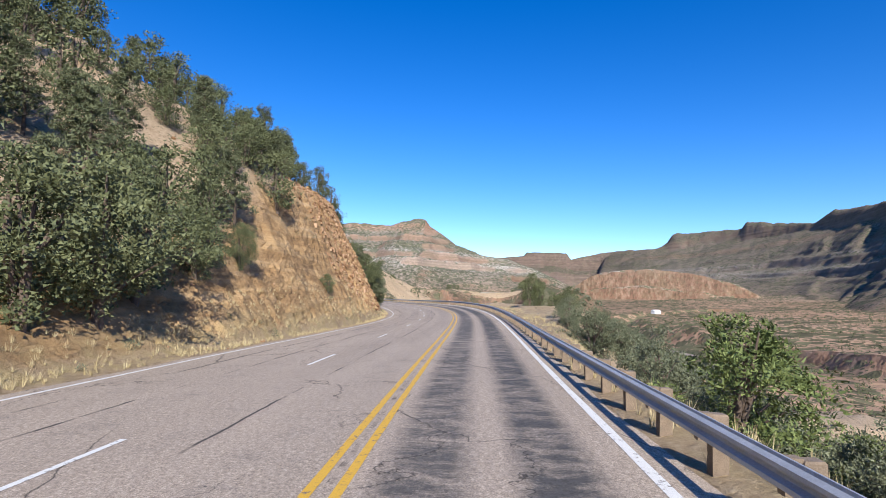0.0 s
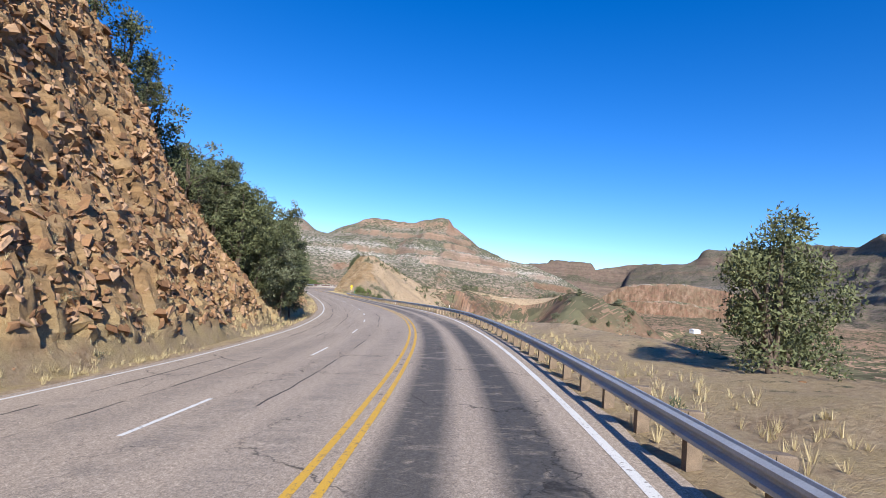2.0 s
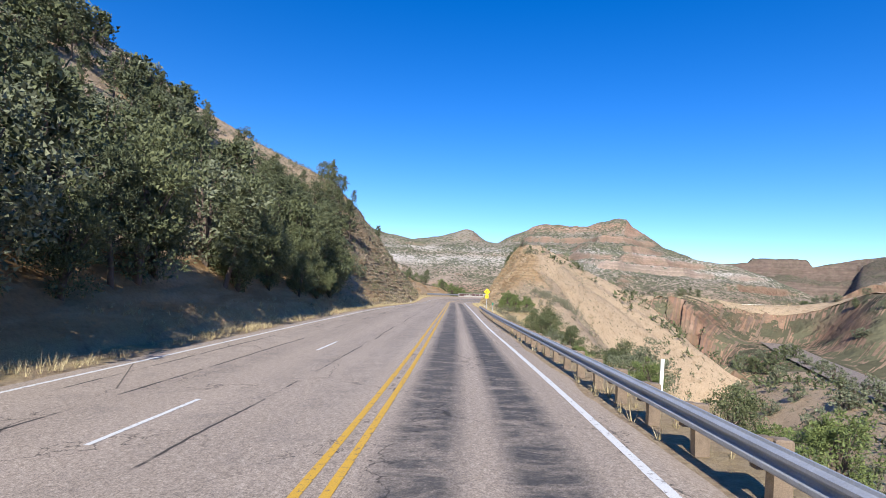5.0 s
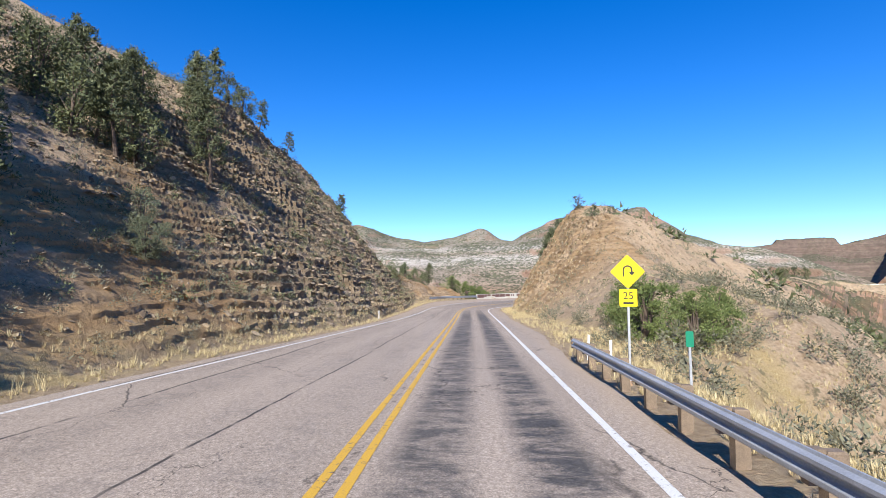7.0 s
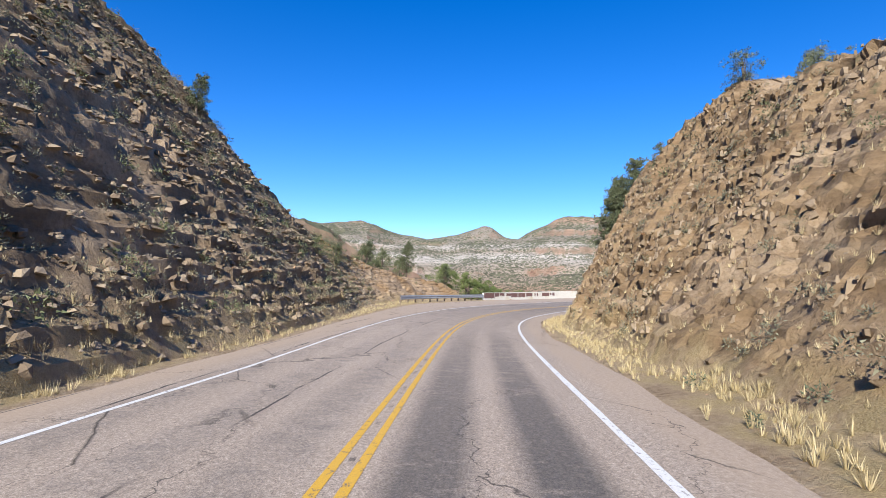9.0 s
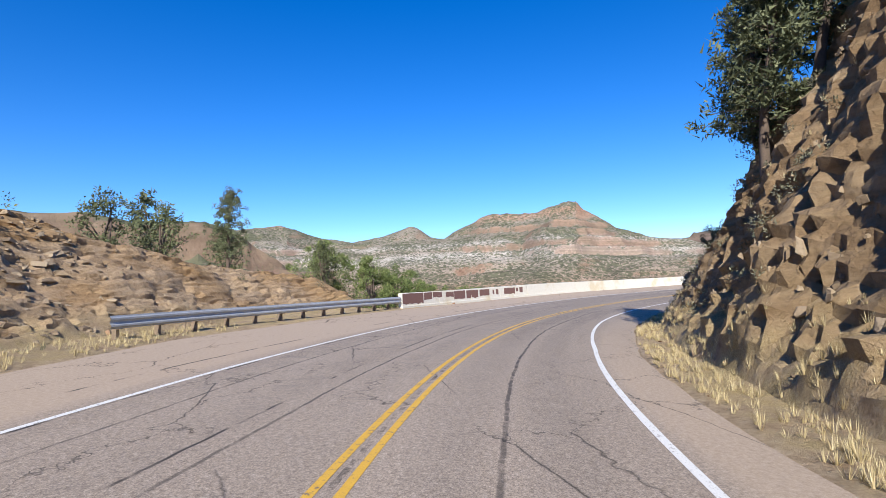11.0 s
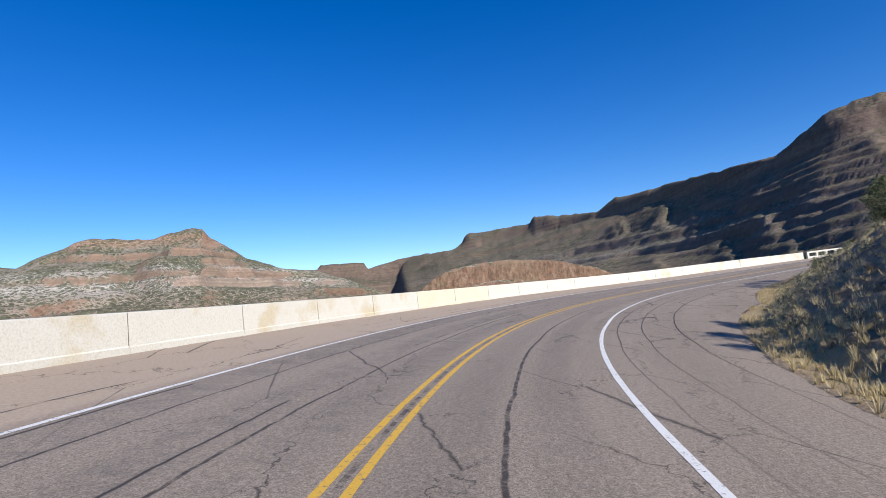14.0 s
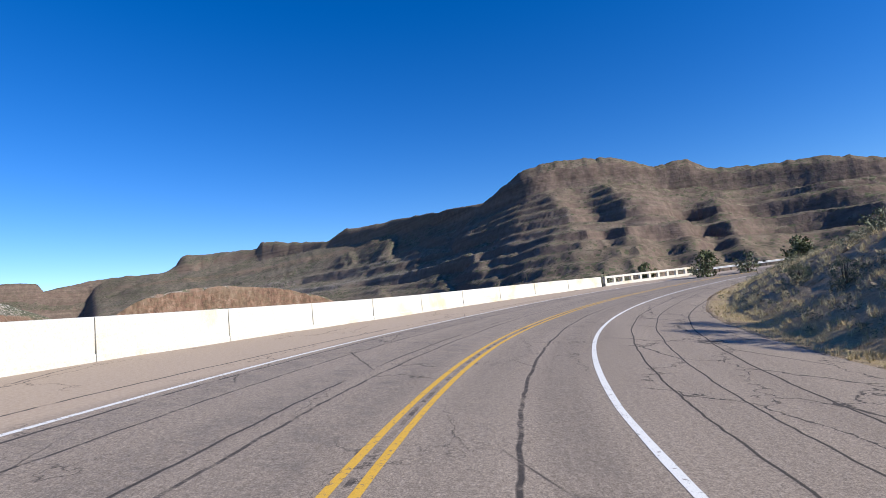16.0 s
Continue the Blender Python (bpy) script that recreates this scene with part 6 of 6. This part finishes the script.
# first cut: broken beds high on the face, upright ribs below
s, d, rng = scatter(15000, 435, (56, 139), (9.5, 20), lambda s, d, r: (face_height(s, d) > 0.6 + 1.6 * smooth(80, 56, s)) & (r < np.where(s < 99, 0.9 - 0.5 * smooth(70, 56, s), np.where(s > 119, 0.6, 0.05))))
bedded_blocks("broken_beds", s, d, block_sizes(rng, len(s), 0.44, 0.26, 0.4), 0.45, rng, ORANGE_ROCK, "broken orange rock beds jutting from the steep cut")
s, d, rng = scatter(2600, 431, (22, 140), (9, 24), lambda s, d, r: (face_height(s, d) > 0.2) & (r < np.where(s < 56, 0.10, np.where(s < 100, 0.5, 0.4))))
loose_rocks("orange_rubble", on_land(s, d), 0.08 + 0.36 * rng.random(len(s)) ** 3, rng, ORANGE_ROCK, "loose orange rock rubble on the road cut")
# second cut: layer upon layer of brown ledges
s, d, rng = scatter(21000, 432, (212, 328), (7, 36), lambda s, d, r: (face_height(s, d) > 0.9 * r) & (fbm(s * 0.10, d * 0.35, 3, 99) > -0.28) & (r < 0.06 + 0.94 * smooth(222, 250, s)))
bedded_blocks("ledge_blocks", s, d, block_sizes(rng, len(s), 0.52, 0.19, 0.42), 0.18, rng, DARK_ROCK, "brown layered ledge blocks on the long slope")
s, d, rng = scatter(3500, 436, (228, 330), (7, 34), lambda s, d, r: (face_height(s, d) > 0.0) & (r < 0.9))
loose_rocks("brown_rubble", on_land(s, d), 0.08 + 0.35 * rng.random(len(s)) ** 2.6, rng, DARK_ROCK, "brown broken rock on the layered slope")
# knoll and its cut
s, d, rng = scatter(15000, 433, (258, 345), (-26, -6), lambda s, d, r: (face_height(s, d) > 0.5 + 1.2 * r) & (fbm(s * 0.22, d * 0.25, 3, 94) > -0.22) & (r < smooth(256, 285, s)))
bedded_blocks("cut_blocks", s, d, block_sizes(rng, len(s), 0.28, 0.32, 0.27), 0.3, rng, TAN_ROCK, "tan blocky rock standing out of the knoll's cut")
s, d, rng = scatter(3600, 437, (236, 345), (-30, -6), lambda s, d, r: (face_height(s, d) > 0.0) & (r < np.where(s < 262, 0.22, 0.8)))
loose_rocks("knoll_rubble", on_land(s, d), 0.06 + 0.36 * rng.random(len(s)) ** 2.8, rng, TAN_ROCK, "tan broken rock on the knoll and its cut")
s, d, rng = scatter(1700, 438, (338, 495), (-22, -6), lambda s, d, r: (face_height(s, d) > 0.2) & (r < 0.8))
bedded_blocks("bank_blocks", s, d, block_sizes(rng, len(s), 0.42, 0.3, 0.36), 0.3, rng, DARK_ROCK, "dark blocky rock in the shaded bank")
s, d, rng = scatter(2600, 434, (-10, 480), (-22, 16), lambda s, d, r: (beyond(s, d) > 0.2) & (beyond(s, d) < 8) & (r < 0.5))
loose_rocks("verge_stones", on_land(s, d), 0.06 + 0.25 * rng.random(len(s)) ** 3, rng, ORANGE_ROCK, "small stones scattered on the verge")


# ---- signs and posts ----
YELLOW_SIGN = plain_surface("yellow_sign_sheet", (0.86, 0.62, 0.01), 0.4, 0.0, 0.06, 4, 0.02)
BLACK_SIGN = plain_surface("black_sign_print", (0.02, 0.02, 0.02), 0.5, 0.0, 0.1, 4, 0.02)
GREEN_SIGN = plain_surface("green_marker_sheet", (0.01, 0.22, 0.12), 0.45, 0.0, 0.1, 4, 0.02)
WHITE_POST = plain_surface("white_marker_post", (0.78, 0.78, 0.76), 0.6, 0.0, 0.12, 6, 0.05)


def slab(outline, thick):
    """A thin plate from an outline in x and z, facing -y."""
    n = len(outline)
    v = [(x, 0.0, z) for x, z in outline] + [(x, thick, z) for x, z in outline]
    f = [tuple(range(n)), tuple(range(2 * n - 1, n - 1, -1))] + [(i, i + n, (i + 1) % n + n, (i + 1) % n) for i in range(n)]
    return v, f


def rounded(w, h, r, turn=0.0, cz=0.0):
    pts = []
    for cx, cy, a0 in ((w - r, h - r, 0), (-(w - r), h - r, 90), (-(w - r), -(h - r), 180), (w - r, -(h - r), 270)):
        for k in range(4):
            a = math.radians(a0 + 30 * k)
            pts.append((cx + r * math.cos(a), cy + r * math.sin(a)))
    t = math.radians(turn)
    return [(x * math.cos(t) - y * math.sin(t), x * math.sin(t) + y * math.cos(t) + cz) for x, y in pts]


def box_mesh(name, sx, sy, z0, z1, mat):
    v = [(x * sx / 2, y * sy / 2, z) for z in (z0, z1) for x, y in ((-1, -1), (1, -1), (1, 1), (-1, 1))]
    return mesh_of(name, v, [(3, 2, 1, 0), (0, 1, 5, 4), (1, 2, 6, 5), (2, 3, 7, 6), (3, 0, 4, 7), (4, 5, 6, 7)], mat)


def curve_sign(s, d):
    """A yellow diamond with a hairpin arrow, over a small plate, on a steel post."""
    x, y = at_road(np.array([s]), np.array([d]))
    z = beside(np.array([s]), np.array([d]), False)[0]
    sign = tagged(new("curve_warning_sign"), "yellow diamond hairpin-curve sign with speed plate on steel post", "road sign")
    sign.matrix_basis = pose(float(x[0]), float(y[0]), float(z), 0, 0, math.degrees(float(np.interp(s, RS, RH))) - 4)
    part("post", box_mesh("post", 0.055, 0.055, -0.4, 1.72 - float(z), STEEL), sign, "galvanised steel post")
    top = 1.47 - float(z)
    v, f = slab(rounded(0.315, 0.315, 0.04, 45, top), 0.004)
    face = part("diamond", mesh_of("diamond", [(a, b - 0.04, c) for a, b, c in v], f, YELLOW_SIGN), sign, "yellow diamond plate")
    ring, r0, r1 = [], 0.085, 0.125
    pts_o, pts_i = [(-r1, -0.13)], [(-r0, -0.13)]
    for k in range(13):
        a = math.pi - math.pi * k / 12
        pts_o.append((r1 * math.cos(a), 0.04 + r1 * math.sin(a)))
        pts_i.append((r0 * math.cos(a), 0.04 + r0 * math.sin(a)))
    pts_o.append((r1, -0.01))
    pts_i.append((r0, -0.01))
    n = len(pts_o)
    av = [(x1, -0.044, z1 + top) for x1, z1 in pts_o + pts_i]
    af = [(i, i + 1, i + 1 + n, i + n) for i in range(n - 1)]
    b = len(av)
    av += [(0.185, -0.044, top - 0.01), (0.025, -0.044, top - 0.01), (0.105, -0.044, top - 0.11)]
    af.append((b, b + 2, b + 1))
    part("hairpin_arrow", mesh_of("hairpin_arrow", av, af, BLACK_SIGN), face, "black hairpin arrow")
    v, f = slab(rounded(0.225, 0.225, 0.03, 0, top - 0.68), 0.004)
    plate = part("speed_plate", mesh_of("speed_plate", [(a, b1 - 0.04, c) for a, b1, c in v], f, YELLOW_SIGN), sign, "yellow advisory speed plate")
    text = bpy.data.curves.new("figures", "FONT")
    text.body, text.size, text.align_x, text.align_y, text.extrude = "25", 0.27, "CENTER", "CENTER", 0.001
    text.materials.append(BLACK_SIGN)
    figures = new("figures", text)
    figures.parent = plate
    figures.matrix_basis = pose(0, -0.046, top - 0.63, 90, 0, 0)
    v = [(x1, -0.045, top - 0.84 + z1) for x1, z1 in ((-0.13, 0), (0.13, 0), (0.13, 0.05), (-0.13, 0.05))]
    part("lettering_bar", mesh_of("lettering_bar", v, [(0, 1, 2, 3)], BLACK_SIGN), plate, "small dark lettering bar")


curve_sign(221.0, -5.65)


def marker(s, d, height, head, label):
    x, y = at_road(np.array([s]), np.array([d]))
    z = beside(np.array([s]), np.array([d]), False)[0]
    thing = tagged(new("marker_post"), label, "marker post", "roadside marker posts")
    thing.matrix_basis = pose(float(x[0]), float(y[0]), float(z), tree_rng.uniform(-3, 3), tree_rng.uniform(-3, 3), math.degrees(float(np.interp(s, RS, RH))))
    part("stake", box_mesh("stake", 0.075 if head is None else 0.05, 0.03, -0.3, height, WHITE_POST if head is None else STEEL), thing)
    if head is not None:
        v, f = slab(rounded(0.085, 0.17, 0.03, 0, height - 0.1), 0.01)
        part("marker_plate", mesh_of("marker_plate", [(a, b - 0.03, c) for a, b, c in v], f, head), thing, "green marker plate")


marker(218.9, -6.35, 1.35, GREEN_SIGN, "green mile marker on a thin steel stake")
for s, d in ((223.5, -5.8), (225.8, -5.6), (121, -6.1), (160, -6.2), (352, 13.6)):
    marker(s, d, 0.85, None, "white flexible marker post behind the guardrail")
for s, d in ((262, 7.9),):
    marker(s, d, 0.9, None, "thin white marker stake at the foot of the bank")

# farm house far off
def small_house(x, y):
    z = float(land(np.array([x]), np.array([y]))[0][0])
    house = tagged(new("white_house"), "small white house with a low roof on the canyon floor", "house")
    house.matrix_basis = pose(x, y, z, 0, 0, 25)
    part("wall", box_mesh("wall", 11, 7, -1.0, 3.0, WHITE_POST), house)
    v = [(-6, -4, 2.9), (6, -4, 2.9), (6, 4, 2.9), (-6, 4, 2.9), (-6, 0, 4.6), (6, 0, 4.6)]
    part("roof", mesh_of("roof", v, [(0, 1, 5, 4), (2, 3, 4, 5), (0, 4, 3), (1, 2, 5), (3, 2, 1, 0)], WHITE_POST), house, "pale metal roof")


small_house(292, 735)
